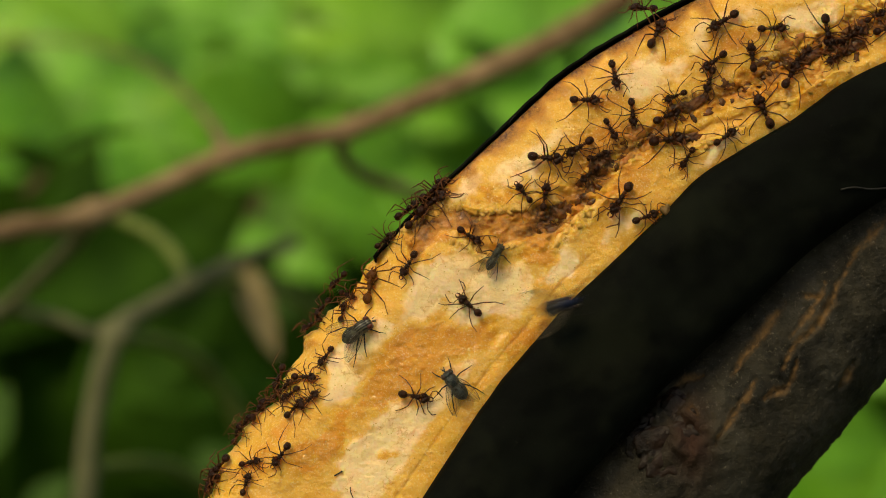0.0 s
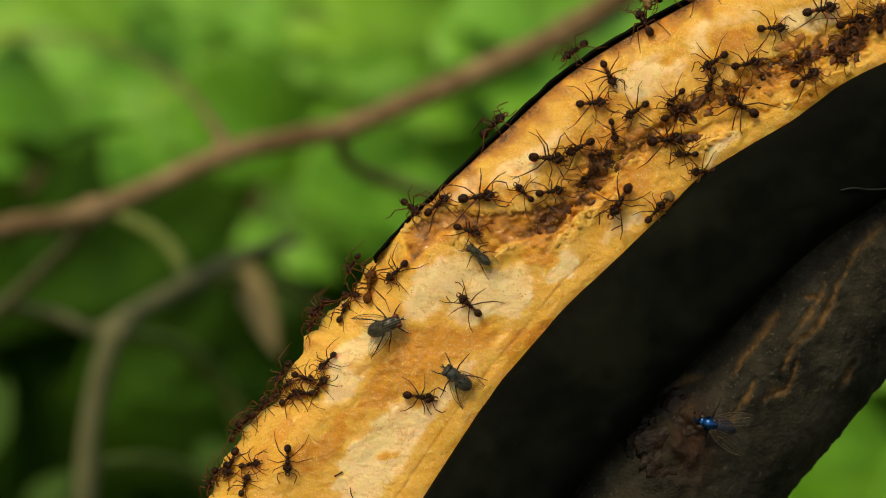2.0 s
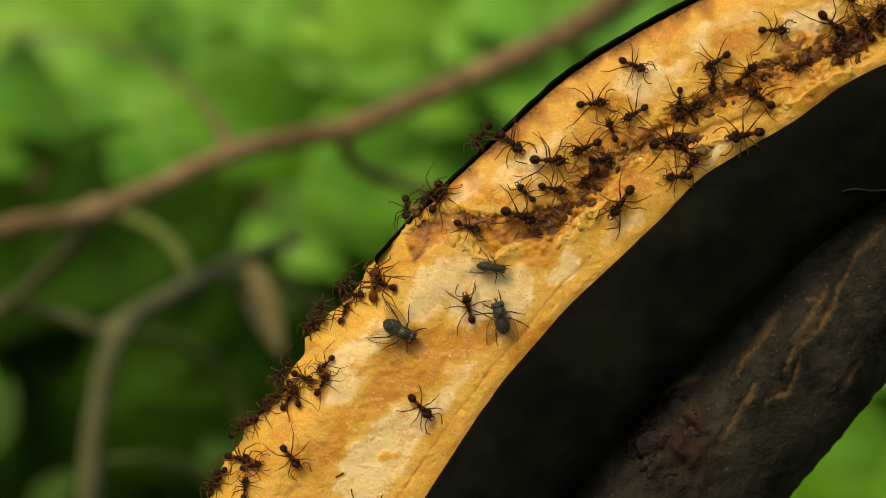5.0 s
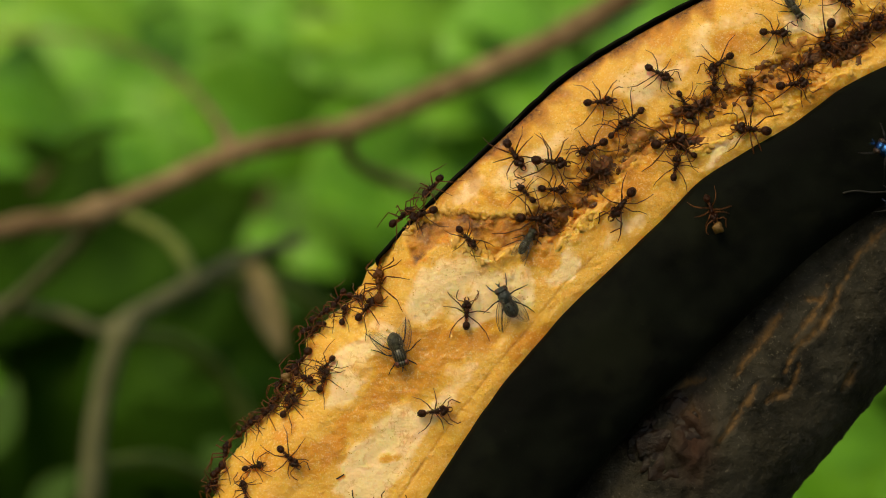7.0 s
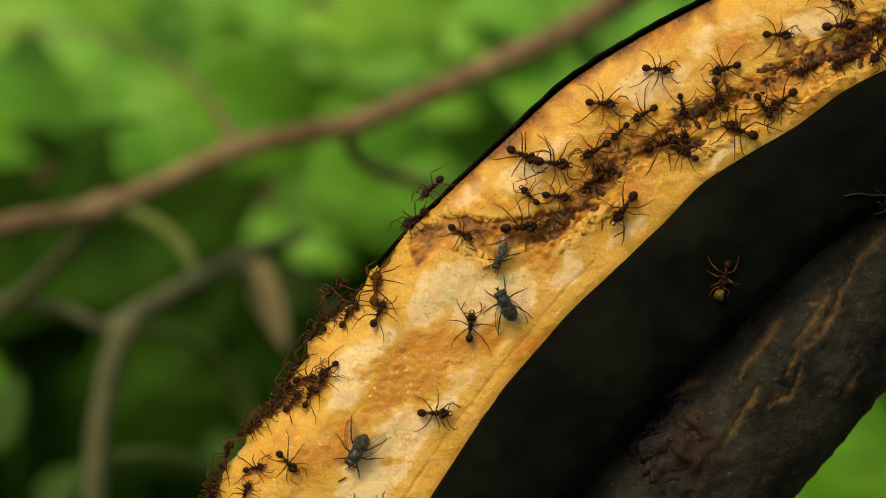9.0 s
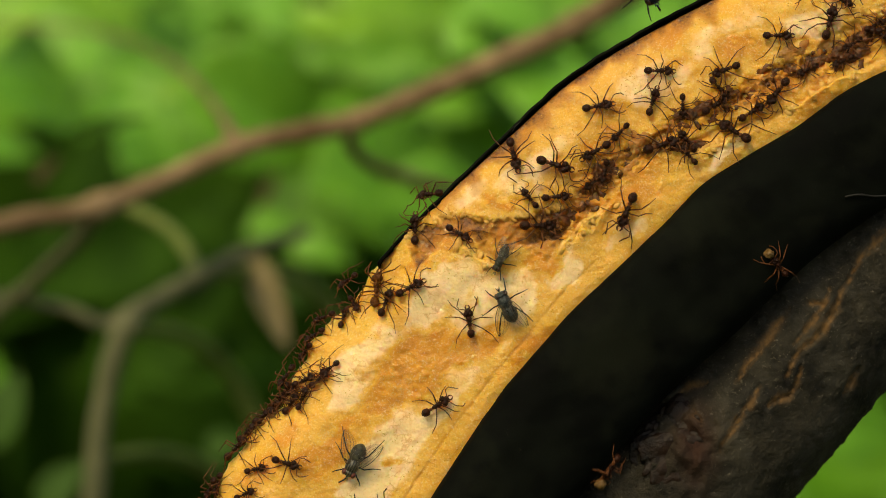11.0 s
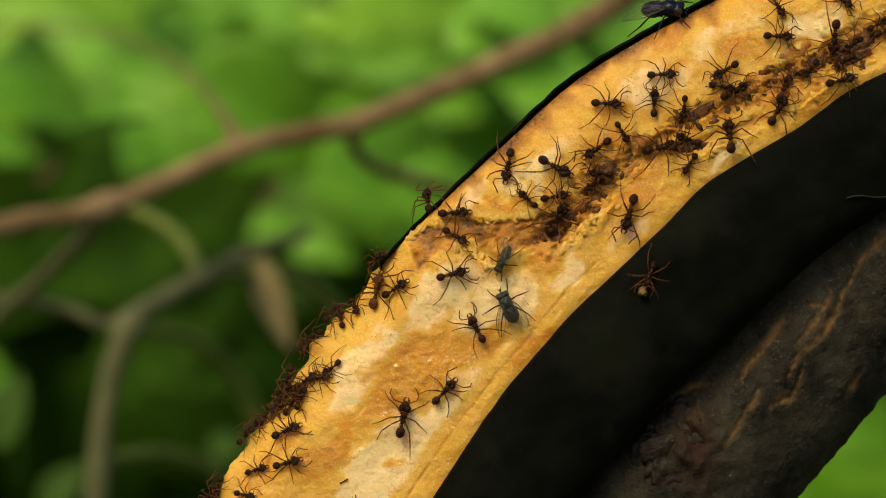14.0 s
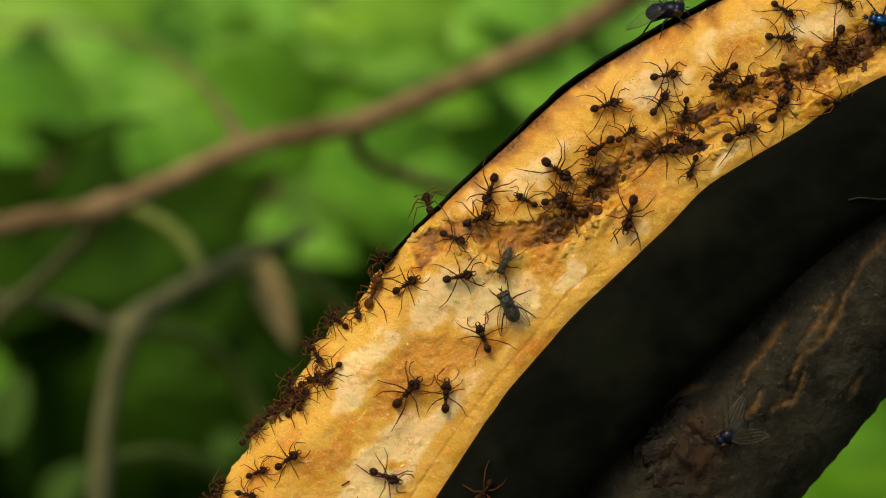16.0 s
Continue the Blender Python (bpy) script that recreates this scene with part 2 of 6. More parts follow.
def grid_mesh(name, pts, closed_v=False, stain=None):
    """A mesh from a table [rows][columns] of places."""
    nr, nc = len(pts), len(pts[0])
    faces = []
    for i in range(nr - 1):
        for j in range(nc if closed_v else nc - 1):
            k = (j + 1) % nc
            faces.append((i * nc + j, i * nc + k, (i + 1) * nc + k, (i + 1) * nc + j))
    me = bpy.data.meshes.new(name)
    me.from_pydata([tuple(p) for r in pts for p in r], [], faces)
    if stain is not None:
        at = me.color_attributes.new("stain", "FLOAT_COLOR", "POINT")
        at.data.foreach_set("color", np.concatenate([stain, np.ones((*stain.shape[:2], 1))], 2).astype(np.float32).ravel())
    return me


# ---- the fruit: pulp laid bare between blackened strips of peel ----
# stations along the fruit: bare pulp's outer edge, its edge at the peel, the peel's far edge
FRUIT = np.array([
    (250, 1090, 560, 1290, 770, 1400), (360, 885, 678, 1000, 900, 1065), (440, 758, 760, 868, 1000, 900),
    (530, 625, 838, 748, 1075, 803), (600, 533, 893, 671, 1140, 727), (689, 427, 982, 567, 1215, 652),
    (789, 327, 1078, 473, 1290, 585), (898, 226, 1168, 387, 1375, 502), (996, 138, 1243, 313, 1440, 443),
    (1100, 70, 1330, 258, 1515, 388), (1210, 10, 1420, 203, 1590, 340), (1330, -48, 1500, 146, 1670, 290),
    (1470, -100, 1640, 84, 1770, 235), (1620, -145, 1780, 40, 1890, 190)], float)
TRENCH = [(950, 410), (1000, 374), (1048, 320), (1095, 278), (1150, 240), (1210, 192), (1290, 168), (1370, 122), (1440, 98), (1520, 60), (1600, 20)]
CRACK = [(1160, 252), (1230, 236), (1330, 200), (1395, 185)]
SHELF = [(712, 410), (742, 392), (795, 364), (850, 380), (930, 370), (985, 355), (1004, 392), (962, 414), (900, 432), (868, 455), (835, 412), (775, 412), (730, 470)]
SEAM = [(697, 885), (755, 800), (800, 735), (830, 700), (868, 648), (905, 608), (975, 520), (1042, 452)]
# soft-edged fields in the pulp: centre, two radii, lean in degrees, strength
GEL = [(725, 640, 105, 52, 38, 0.95), (825, 612, 62, 30, 30, 0.7), (570, 785, 110, 24, 44, 0.8), (450, 832, 75, 36, 35, 0.6), (625, 505, 50, 26, 45, 0.4), (686, 806, 18, 13, 20, 0.7),
       (925, 612, 62, 14, 48, 0.75), (500, 760, 36, 22, 40, 0.5), (548, 612, 26, 14, 60, 0.5), (1296, 66, 30, 24, 0, 0.75), (1062, 188, 40, 22, 20, 0.6), (1078, 246, 46, 24, 30, 0.85),
       (1116, 330, 52, 24, 40, 0.6), (1345, 140, 60, 24, 25, 0.7), (868, 352, 70, 16, 12, 0.6), (790, 398, 46, 20, 25, 0.9), (880, 396, 70, 18, 5, 0.9), (962, 384, 46, 22, 25, 1.0), (742, 430, 34, 16, 60, 0.8), (1170, 55, 46, 16, 30, 0.7), (1240, 190, 46, 24, 20, 0.5), (1190, 92, 30, 14, 30, 0.35), (942, 455, 32, 24, 30, 0.95), (1450, 160, 44, 16, 28, 0.5)]
CREAM = [(622, 655, 80, 24, 50, 0.9), (668, 815, 105, 46, 52, 0.95), (880, 520, 80, 34, 40, 0.8), (765, 500, 60, 34, 40, 0.7), (830, 560, 50, 24, 40, 0.6), (745, 745, 50, 22, 50, 0.7), (930, 290, 80, 26, 38, 0.5),
         (1150, 130, 90, 36, 30, 0.5), (1250, 60, 80, 30, 28, 0.45), (830, 330, 50, 20, 42, 0.7), (990, 470, 50, 20, 48, 0.8), (1100, 400, 60, 20, 42, 0.6), (1280, 262, 50, 14, 30, 0.7), (1440, 30, 60, 24, 20, 0.6)]
FLAKES = [[(985, 428), (1040, 376), (1082, 350)], [(1215, 266), (1262, 244), (1335, 216)], [(1385, 186), (1420, 164), (1470, 130), (1505, 118)], [(800, 420), (868, 458), (905, 434)]]
BASIN = [(560, 640), (640, 560), (720, 470), (800, 430), (870, 470), (940, 470), (960, 540), (870, 640), (760, 760), (650, 880), (560, 880), (640, 740)]


def fields(x, y, rows):
    """The strongest of some soft-edged ellipses at each place."""
    out = np.zeros(np.shape(x))
    for cx, cy, rx, ry, lean, k in rows:
        c, q = math.cos(radians(lean)), math.sin(radians(lean))
        u, w = (x - cx) * c - (y - cy) * q, (x - cx) * q + (y - cy) * c
        out = np.maximum(out, k * np.exp(-((u / rx) ** 2 + (w / ry) ** 2) ** 1.3))
    return out


def pulp_height(x, y, v, s):
    wx, wy = x + 8 * fbm(x, y, 26, 4, 2.0), y + 8 * fbm(x, y, 26, 4, 5.0)
    h = -(70 - 38 * smooth(4.4, 5.2, s)) * (np.clip(0.34 - v, 0, 1) / 0.34) ** 2.3 - 8 * smooth(0.94, 1.05, v)
    low = 1 - smooth(4.6, 6.2, s)                       # the lower end is eaten deeper
    h -= low * 6 * smooth(0.25, 0.6, v)
    h += 3.5 * fbm(x, y, 90, 3, 1.0) + 1.0 * fbm(x, y, 30, 3, 3.0) + 0.8 * fbm(x, y, 8, 3, 7.0)
    d, a, _ = line_dist(wx, wy, TRENCH)
    wide = 20 + 10 * np.sin(a * 9)
    tr, dt = np.exp(-(d / wide) ** 2), d
    up = smooth(5.0, 6.5, s)
    h -= 11 * tr
    lumps = np.exp(-(d / (wide * 1.5)) ** 2)
    h += lumps * (10 * fbm(x, y, 17, 3, 11.0) + 5 * fbm(x, y, 7, 2, 12.0) + 4)
    h -= 6 * np.exp(-(line_dist(wx, wy, CRACK)[0] / 6) ** 2)
    sh = smooth(-3, 5, inside(wx, wy, SHELF))
    h -= sh * (6 - 5 * fbm(x, y, 14, 3, 4.0))
    rim = np.exp(-(inside(wx, wy, SHELF) + 5) ** 2 / 40)
    h += 1.0 * rim
    ds, _, side = line_dist(0.75 * x + 0.25 * wx, 0.75 * y + 0.25 * wy, SEAM)
    h -= np.where(side > 0, 0.3 * np.exp(-ds / 60) * smooth(0, 5, ds), 0)
    h -= 1.6 * np.exp(-(ds / 2.4) ** 2)
    bs = smooth(-10, 25, inside(wx, wy, BASIN))
    cells = np.zeros(np.shape(x))
    it = np.nditer([x, y], flags=["multi_index"])
    for p, q in it:
        cells[it.multi_index] = noise.voronoi(Vector((float(p) / 36, float(q) / 36, 0.3)))[0][0]
    h += bs * 3 * (cells - 0.4)
    scal = np.zeros(np.shape(x))
    it = np.nditer([x, y, wx, wy], flags=["multi_index"])
    for p, q, p2, q2 in it:
        scal[it.multi_index] = noise.voronoi(Vector((float(0.5 * p + 0.5 * p2) / 19, float(0.5 * q + 0.5 * q2) / 19, 1.7)))[0][0]
    patch = smooth(-0.15, 0.35, fbm(x, y, 75, 2, 91.0)) * smooth(0.03, 0.12, v)
    h += patch * (2.0 - 4.2 * scal)                     # small scalloped bites
    for f in FLAKES:                                    # torn lips below the furrow
        d, a, side = line_dist(wx, wy, f)
        lip = np.sin(np.pi * np.clip(a, 0.03, 0.97)) ** 0.5 * np.where(side > 0, np.exp(-d / 20), np.exp(-(d / 2.5) ** 2))
        h += 11 * lip
        flake = np.maximum(flake, lip) if f is not FLAKES[0] else lip
    brown = np.clip((1 - flake) * 0.72 * tr * (0.75 + 1.1 * fbm(x, y, 30, 3, 71.0)) + 0.4 * lumps * (fbm(x, y, 20, 3, 13.0) + 0.25) + 0.8 * sh * (0.8 + 0.6 * fbm(x, y, 45, 3, 14.0)) + 0.35 * np.exp(-(line_dist(wx, wy, CRACK)[0] / 7) ** 2), 0, 1)
    brown = brown + 0.42 * np.exp(-(ds / 2.4) ** 2) * (0.8 + fbm(x, y, 70, 2, 52.0))
    brown = np.clip(brown + up * 1.05 * np.exp(-(np.clip(v, 0, 1) / np.clip(0.06 + 0.10 * fbm(x, y, 45, 3, 8.0), 0.025, 0.2)) ** 1.4), 0, 0.95)
    orange = np.clip(0.55 * lumps + 0.75 * sh + 0.5 * (fbm(x, y, 110, 4, 21.0) + 0.1) + 0.35 * fbm(x, y, 38, 3, 23.0) + 0.4 * up * np.exp(-(dt / 60) ** 2) + 0.6 * up * np.exp(-(np.clip(v, 0, 1) / np.clip(0.09 + 0.10 * fbm(x, y, 60, 3, 9.0), 0.04, 0.3)) ** 1.5) + 0.9 * np.exp(-(ds / 4.5) ** 2) * (0.7 + fbm(x, y, 60, 2, 51.0)) + 0.9 * np.exp(-((x - 942) ** 2 + (y - 455) ** 2) / 900)
                     + 0.8 * np.exp(-(line_dist(wx, wy, [(540, 860), (600, 790), (650, 730), (720, 660), (800, 600), (860, 560)])[0] / (26 + 20 * fbm(x, y, 50, 3, 41.0))) ** 2) * (0.8 + fbm(x, y, 24, 3, 43.0))
                     + 0.5 * np.exp(-(line_dist(wx, wy, [(470, 800), (520, 740), (560, 690)])[0] / 24) ** 2) + 0.45 * np.exp(-(line_dist(wx, wy, [(720, 480), (800, 440), (880, 500)])[0] / 26) ** 2), 0, 0.9)
    pale = np.clip(0.95 * bs * (0.62 + 0.9 * fbm(x, y, 60, 3, 17.0)) + 0.5 * (fbm(x, y, 70, 4, 31.0)) + 0.9 * np.exp(-((v - 0.30) / 0.14) ** 2) * up * (0.75 + 0.9 * fbm(x, y, 40, 3, 33.0)), 0, 0.9)
    calm = up * smooth(0.04, 0.2, v) * (1 - smooth(0.55, 0.8, v)) * (1 - np.clip(lumps, 0, 1))   # the upper stretch is more even
    pale = pale * (1 - calm) + calm * (0.38 + 0.6 * fbm(x, y, 50, 3, 61.0))
    orange = orange * (1 - 0.2 * calm) + 0.10 * up + low * smooth(0.80, 0.9, v) * (0.30 + 0.3 * fbm(x, y, 40, 3, 81.0)) + 0.30 * low * np.exp(-(v / 0.16) ** 2) * (1 + fbm(x, y, 30, 3, 82.0))
    pale = pale + 0.10 * low * smooth(0.1, 0.3, v) + 0.05 * low * smooth(0.78, 0.9, v)
    orange = orange + patch * 0.30 * smooth(0.35, 0.75, scal)
    pale = pale + 0.45 * flake
    orange = orange * (1 - 0.5 * flake)
    fx, fy = x + 20 * fbm(x, y, 55, 5, 101.0), y + 20 * fbm(x, y, 55, 5, 105.0)
    gel, cream = fields(fx, fy, GEL), fields(fx, fy, CREAM)
    orange = 0.5 * orange * (1 - cream) + gel + up * (0.14 + 0.3 * fbm(x, y, 48, 4, 121.0))
    pale = 0.55 * pale * (1 - gel) + cream * (1 - 0.6 * gel)
    h += 1.6 * gel * fbm(x, y, 12, 3, 111.0)            # the wet fields are finely lumpy
    orange, pale = smooth(0.02, 0.85, orange) * 0.9, smooth(0.05, 0.75, pale) * 0.9
    return h, np.stack([brown, orange, pale], -1)


def build_fruit():
    fruit = tagged(new("plantain"), "overripe plantain with blackened peel torn open over eaten yellow pulp", "fruit")
    ss = np.linspace(0.6, 13, 540)
    vs = np.concatenate([np.linspace(-0.45, -0.03, 10), np.linspace(-0.01, 1.06, 132)])
    tab = np.array([spline(FRUIT, s) for s in ss])
    S, V = np.meshgrid(ss, vs, indexing="ij")
    bites = ((2.45, 17, 0.16), (2.0, -6, 0.12), (3.25, -9, 0.16), (2.95, 6, 0.10), (1.5, -8, 0.2), (4.2, 9, 0.2), (3.7, -4, 0.12), (1.1, 6, 0.15))
    ragged = np.array([(1 - smooth(5.5, 6.5, s)) * (5 * noise.fractal(Vector((s * 6, 0, 3)), 0.9, 2, 5) + sum(d * math.exp(-((s - c) / w) ** 2) for c, d, w in bites)) for s in ss])
    av = np.abs(V)
    fade = np.exp(-av * 9) * ragged[:, None]
    X = tab[:, 0:1] + (tab[:, 2:3] - tab[:, 0:1]) * av + fade * 0.8
    Y = tab[:, 1:2] + (tab[:, 3:4] - tab[:, 1:2]) * av + fade * 0.6
    Hh, stain = pulp_height(X, Y, V, S)
    back = V < 0
    Hh = np.where(back, -78 - 220 * np.sqrt(np.clip(av / 0.45, 0, 1)) + 6 * fbm(X, Y, 30, 2, 9.0), Hh)
    pts = [[W(X[i, j], Y[i, j], Hh[i, j]) for j in range(len(vs))] for i in range(len(ss))]
    part("pulp", grid_mesh("pulp", pts, stain=stain), FLESH, fruit, "eaten wet yellow pulp with a brown furrow")
    front = V >= 0
    known = [np.stack([X[front], Y[front], Hh[front]], 1)]
    # the peel: one strip round the back, from the thick front lip to the thin rim
    ps = np.linspace(0.6, 13, 220)
    rows = []
    for s in ps:
        o = spline(FRUIT, s)
        O, I, B = o[0:2], o[2:4], o[4:6]
        e = (I - O) / np.linalg.norm(I - O)
        w, b = np.linalg.norm(I - O), np.linalg.norm(B - I)
        e2 = (B - I) / b
        up = float(smooth(4.35, 4.75, s))
        wob = 2 * noise.fractal(Vector((s * 1.2, 0, 1)), 0.9, 2, 2)
        rimw = 3 + 7 * float(smooth(4.6, 8.5, s)) + 2 * noise.noise(Vector((s * 4, 0, 0)))
        ring = []
        for k in range(29):                                 # front strip, rounded
            u = k / 28
            q = I + e2 * (b * u + wob * (1 - u) - 3)
            h = 16 + 22 * math.sin(min(1, u * 3.2) * 1.57) - 26 * u ** 3 - 30 * u ** 16 + 3.5 * noise.fractal(Vector((s * 0.8, u * 2.5, 2)), 0.9, 2, 3)
            if k == 0:
                h -= 10
            ring.append((q[0], q[1], h))
        for k in range(1, 13):                              # round the back
            u = k / 12
            q = B * (1 - u) + (O - e * (rimw - 1 - 75 * (1 - up))) * u
            sag = math.sin(u * math.pi)
            ring.append((q[0], q[1], -112 * (1 - u) - (66 + 150 * (1 - up)) * u - 330 * sag))
        hide = (1 - up)
        q = O - e * (rimw - 80 * hide)                       # the thin rim beside the pulp
        ring += [(q[0] - 1.5, q[1] - 1.0, -48 - 240 * hide), (q[0], q[1], -26 - 260 * hide), (q[0] + 4 * e[0], q[1] + 4 * e[1], -28 - 260 * hide), (q[0] + 7 * e[0], q[1] + 7 * e[1], -62 - 240 * hide)]
        for k in range(11, 0, -1):                          # the inner side
            u = k / 12
            q = B * (1 - u) + (O + e * 70 * (1 - up)) * u
            ring.append((q[0] - 14 * (1 - u), q[1] - 10 * (1 - u), -100 * (1 - u) - (80 + 140 * (1 - up)) * u - 290 * math.sin(u * math.pi)))
        ring.append((I[0] + e2[0] * 40, I[1] + e2[1] * 40, -40))
        rows.append(ring)
        known.append(np.array(ring[1:27] + (ring[41:43] if up > 0.6 else [])))
    part("peel", grid_mesh("peel", [[W(*p) for p in r] for r in rows], closed_v=True), PEEL, fruit, "blackened leathery peel")
    return np.concatenate(known), known[0], fruit


SURFACE, PULP, FRUIT_BASE = build_fruit()


def build_glint_beads(fruit):
    """Glossy beads added on the pulp to stand for its wet glints, one joined mesh."""
    r = random.Random(12)
    bm = bmesh.new()
    bmesh.ops.create_icosphere(bm, subdivisions=1, radius=1)
    bm.verts.index_update()
    ball, tris = [v.co.copy() for v in bm.verts], [[v.index for v in f.verts] for f in bm.faces]
    bm.free()
    spots = PULP[PULP[:, 2] > -40]
    verts, faces, made = [], [], 0
    while made < 1500:
        x, y, h = spots[r.randrange(len(spots))]
        if noise.noise(Vector((x / 60, y / 60, 3))) + 0.35 * noise.noise(Vector((x / 15, y / 15, 8))) < r.uniform(-0.15, 0.35):
            continue
        q, turn = r.uniform(0.5, 1.2), r.uniform(0, 6.28)
        c, s = math.cos(turn) * q, math.sin(turn) * q
        k = len(verts)
        verts += [W(x + p.x * c * 1.5 - p.y * s, y + p.x * s * 1.5 + p.y * c, h + p.z * q * 0.6) for p in ball]
        faces += [[k + i for i in f] for f in tris]
        made += 1
    me = bpy.data.meshes.new("glint_bead")
    me.from_pydata(verts, [], faces)
    tagged(part("glint_bead", me, GLINT_BEAD, fruit, "tiny glossy beads added for glints on the wet pulp"), kind="stuff")


# gloss for the added beads, so that they sparkle like wet pulp
GLINT_BEAD, _nt, _b = mat("glint_bead", (0.72, 0.46, 0.12), 0.18, 1.0)
_b.inputs["Subsurface Weight"].default_value = 0.5
_b.inputs["Subsurface Scale"].default_value = 0.001
_n = noise_node(_nt, 200, 3)
_nt.links.new(mix(_nt, ramp(_nt, _n.outputs[0], 0.4, 0.6), (0.62, 0.32, 0.03), (0.74, 0.50, 0.15)), _b.inputs["Base Color"])
build_glint_beads(FRUIT_BASE)


def surface(px, py, r=16.0):
    """Height and slope of the fruit's face at a place in the plan, over a patch of radius r."""
    d = np.hypot(SURFACE[:, 0] - px, SURFACE[:, 1] - py)
    near = SURFACE[d < r]
    if len(near) < 6:
        near = SURFACE[np.argsort(d)[:12]]
    a = np.c_[near[:, 0] - px, near[:, 1] - py, np.ones(len(near))]
    gx, gy, h = np.linalg.lstsq(a, near[:, 2], rcond=None)[0]
    return float(np.clip(h, near[:, 2].min(), near[:, 2].max())), float(np.clip(gx, -1.2, 1.2)), float(np.clip(gy, -1.2, 1.2))


# ---- wood ----
def tube(name, path, material, parent=None, label="", rough=0.06, sides=12, steps=10, seed=0.0, knots=()):
    """A tapered, slightly uneven limb through rows of plan places and radii in plan units."""
    table = np.array(path, float)
    n = (len(path) - 1) * steps
    pts = []
    cs = [spline(table, i / steps) for i in range(n + 1)]
    ws = [W(*c[:3]) for c in cs]
    up = Vector((0.2, 1, 0.1)).normalized()
    for i, c in enumerate(cs):
        t = (ws[min(n, i + 1)] - ws[max(0, i - 1)]).normalized()
        a = t.cross(up).normalized()
        b = a.cross(t)
        k = (DIST - c[2] * U) / DIST
        r = c[3] * U * k
        for kn, kr in knots:
            r *= 1 + kr * math.exp(-((i / steps - kn) / 0.12) ** 2)
        ring = []
        for j in range(sides):
            th = 2 * math.pi * j / sides
            rr = r * (1 + rough * noise.fractal(Vector((math.cos(th) * 1.4, math.sin(th) * 1.4, i * 0.35 + seed)), 0.9, 2, 3))
            ring.append(ws[i] + (a * math.cos(th) + b * math.sin(th)) * rr)
        pts.append(ring)
    me = grid_mesh(name, pts, closed_v=True)
    bm = bmesh.new()
    bm.from_mesh(me)
    bmesh.ops.holes_fill(bm, edges=[e for e in bm.edges if e.is_boundary], sides=sides + 2)
    return part(name, bm, material, parent, label)


def build_branch():
    branch = tagged(new("tree_branch"), "thick dark bark branch with orange cracks and a knotted scar", "branch")
    axis = np.array([(820, 1270, -238, 195), (1010, 1050, -228, 185), (1266, 766, -213, 172), (1440, 570, -208, 164), (1625, 360, -218, 168), (1900, 90, -238, 180)], float)
    cracks = [[(1296, 662), (1335, 610), (1365, 570), (1390, 535)], [(1266, 787), (1298, 738), (1320, 700), (1337, 672)], [(1348, 706), (1372, 692), (1396, 686), (1412, 640)],
              [(1383, 654), (1408, 612), (1446, 578), (1478, 522), (1502, 468)], [(1196, 690), (1218, 672), (1244, 662)], [(1488, 682), (1512, 640)], [(1398, 600), (1440, 548), (1462, 500)], [(1418, 522), (1452, 528)], [(1500, 470), (1530, 425), (1575, 380)], [(1225, 718), (1238, 742)]]
    n, sides = 300, 190
    P, st = [], []
    cs = [spline(axis, 5 * i / (n - 1)) for i in range(n)]
    GX, GY, GH, GR = (np.zeros((n, sides)) for _ in range(4))
    th = np.linspace(0, 2 * math.pi, sides, endpoint=False)
    for i, c in enumerate(cs):
        d = cs[min(n - 1, i + 1)] - cs[max(0, i - 1)]
        t = d[:2] / np.linalg.norm(d[:2])
        GX[i], GY[i] = c[0] - t[1] * np.cos(th) * c[3], c[1] + t[0] * np.cos(th) * c[3]
        GH[i] = c[2] + np.sin(th) * c[3]
    bumps = 4 * fbm(GX, GY, 90, 4, 3.0) + 2.4 * fbm(GX * 1.3, GY, 18, 4, 6.0)
    stain = np.zeros((n, sides, 3))
    wx, wy = GX + 5 * fbm(GX, GY, 34, 6, 1.0), GY + 5 * fbm(GX, GY, 34, 6, 4.0)
    frontal = GH > -228
    for c in cracks:
        d, a, _ = line_dist(wx, wy, c)
        g = np.exp(-(d / (1.0 + 5.4 * np.sin(np.pi * np.clip(a, 0.04, 0.96)) * np.clip(0.9 + 0.9 * fbm(GX, GY, 22, 3, 19.0), 0.2, 1.8))) ** 2) * frontal * np.clip(0.85 + 0.5 * fbm(GX, GY, 9, 3, 15.0), 0, 1)
        bumps += 4 * np.exp(-(d / 16) ** 2) * frontal - 9 * np.exp(-(d / 4) ** 2) * frontal
        stain[..., 0] = np.maximum(stain[..., 0], g)
    d = np.hypot(wx - 1195, wy - 775)
    kn = np.exp(-(d / 85) ** 2) * frontal
    bumps += kn * (14 + 16 * fbm(wx, wy, 34, 5, 8.0) + 4 * np.sin(d / 6 + 3 * fbm(GX, GY, 30, 2, 2.0)))
    stain[..., 1] = np.exp(-(np.hypot((wx - 1225) / 34, (wy - 775) / 70)) ** 2) * frontal
    for i, c in enumerate(cs):
        d = cs[min(n - 1, i + 1)] - cs[max(0, i - 1)]
        t = d[:2] / np.linalg.norm(d[:2])
        x, y, h = GX[i] - t[1] * np.cos(th) * bumps[i], GY[i] + t[0] * np.cos(th) * bumps[i], GH[i] + np.sin(th) * bumps[i]
        P.append([W(x[j], y[j], h[j]) for j in range(sides)])
        GX[i], GY[i], GH[i] = x, y, h
    part("bark", grid_mesh("bark", P, closed_v=True, stain=stain), BARK, branch)
    bm = bmesh.new()
    bmesh.ops.create_icosphere(bm, subdivisions=6, radius=1)
    for v in bm.verts:
        p = v.co.copy()
        a = math.atan2(p.y, p.x)
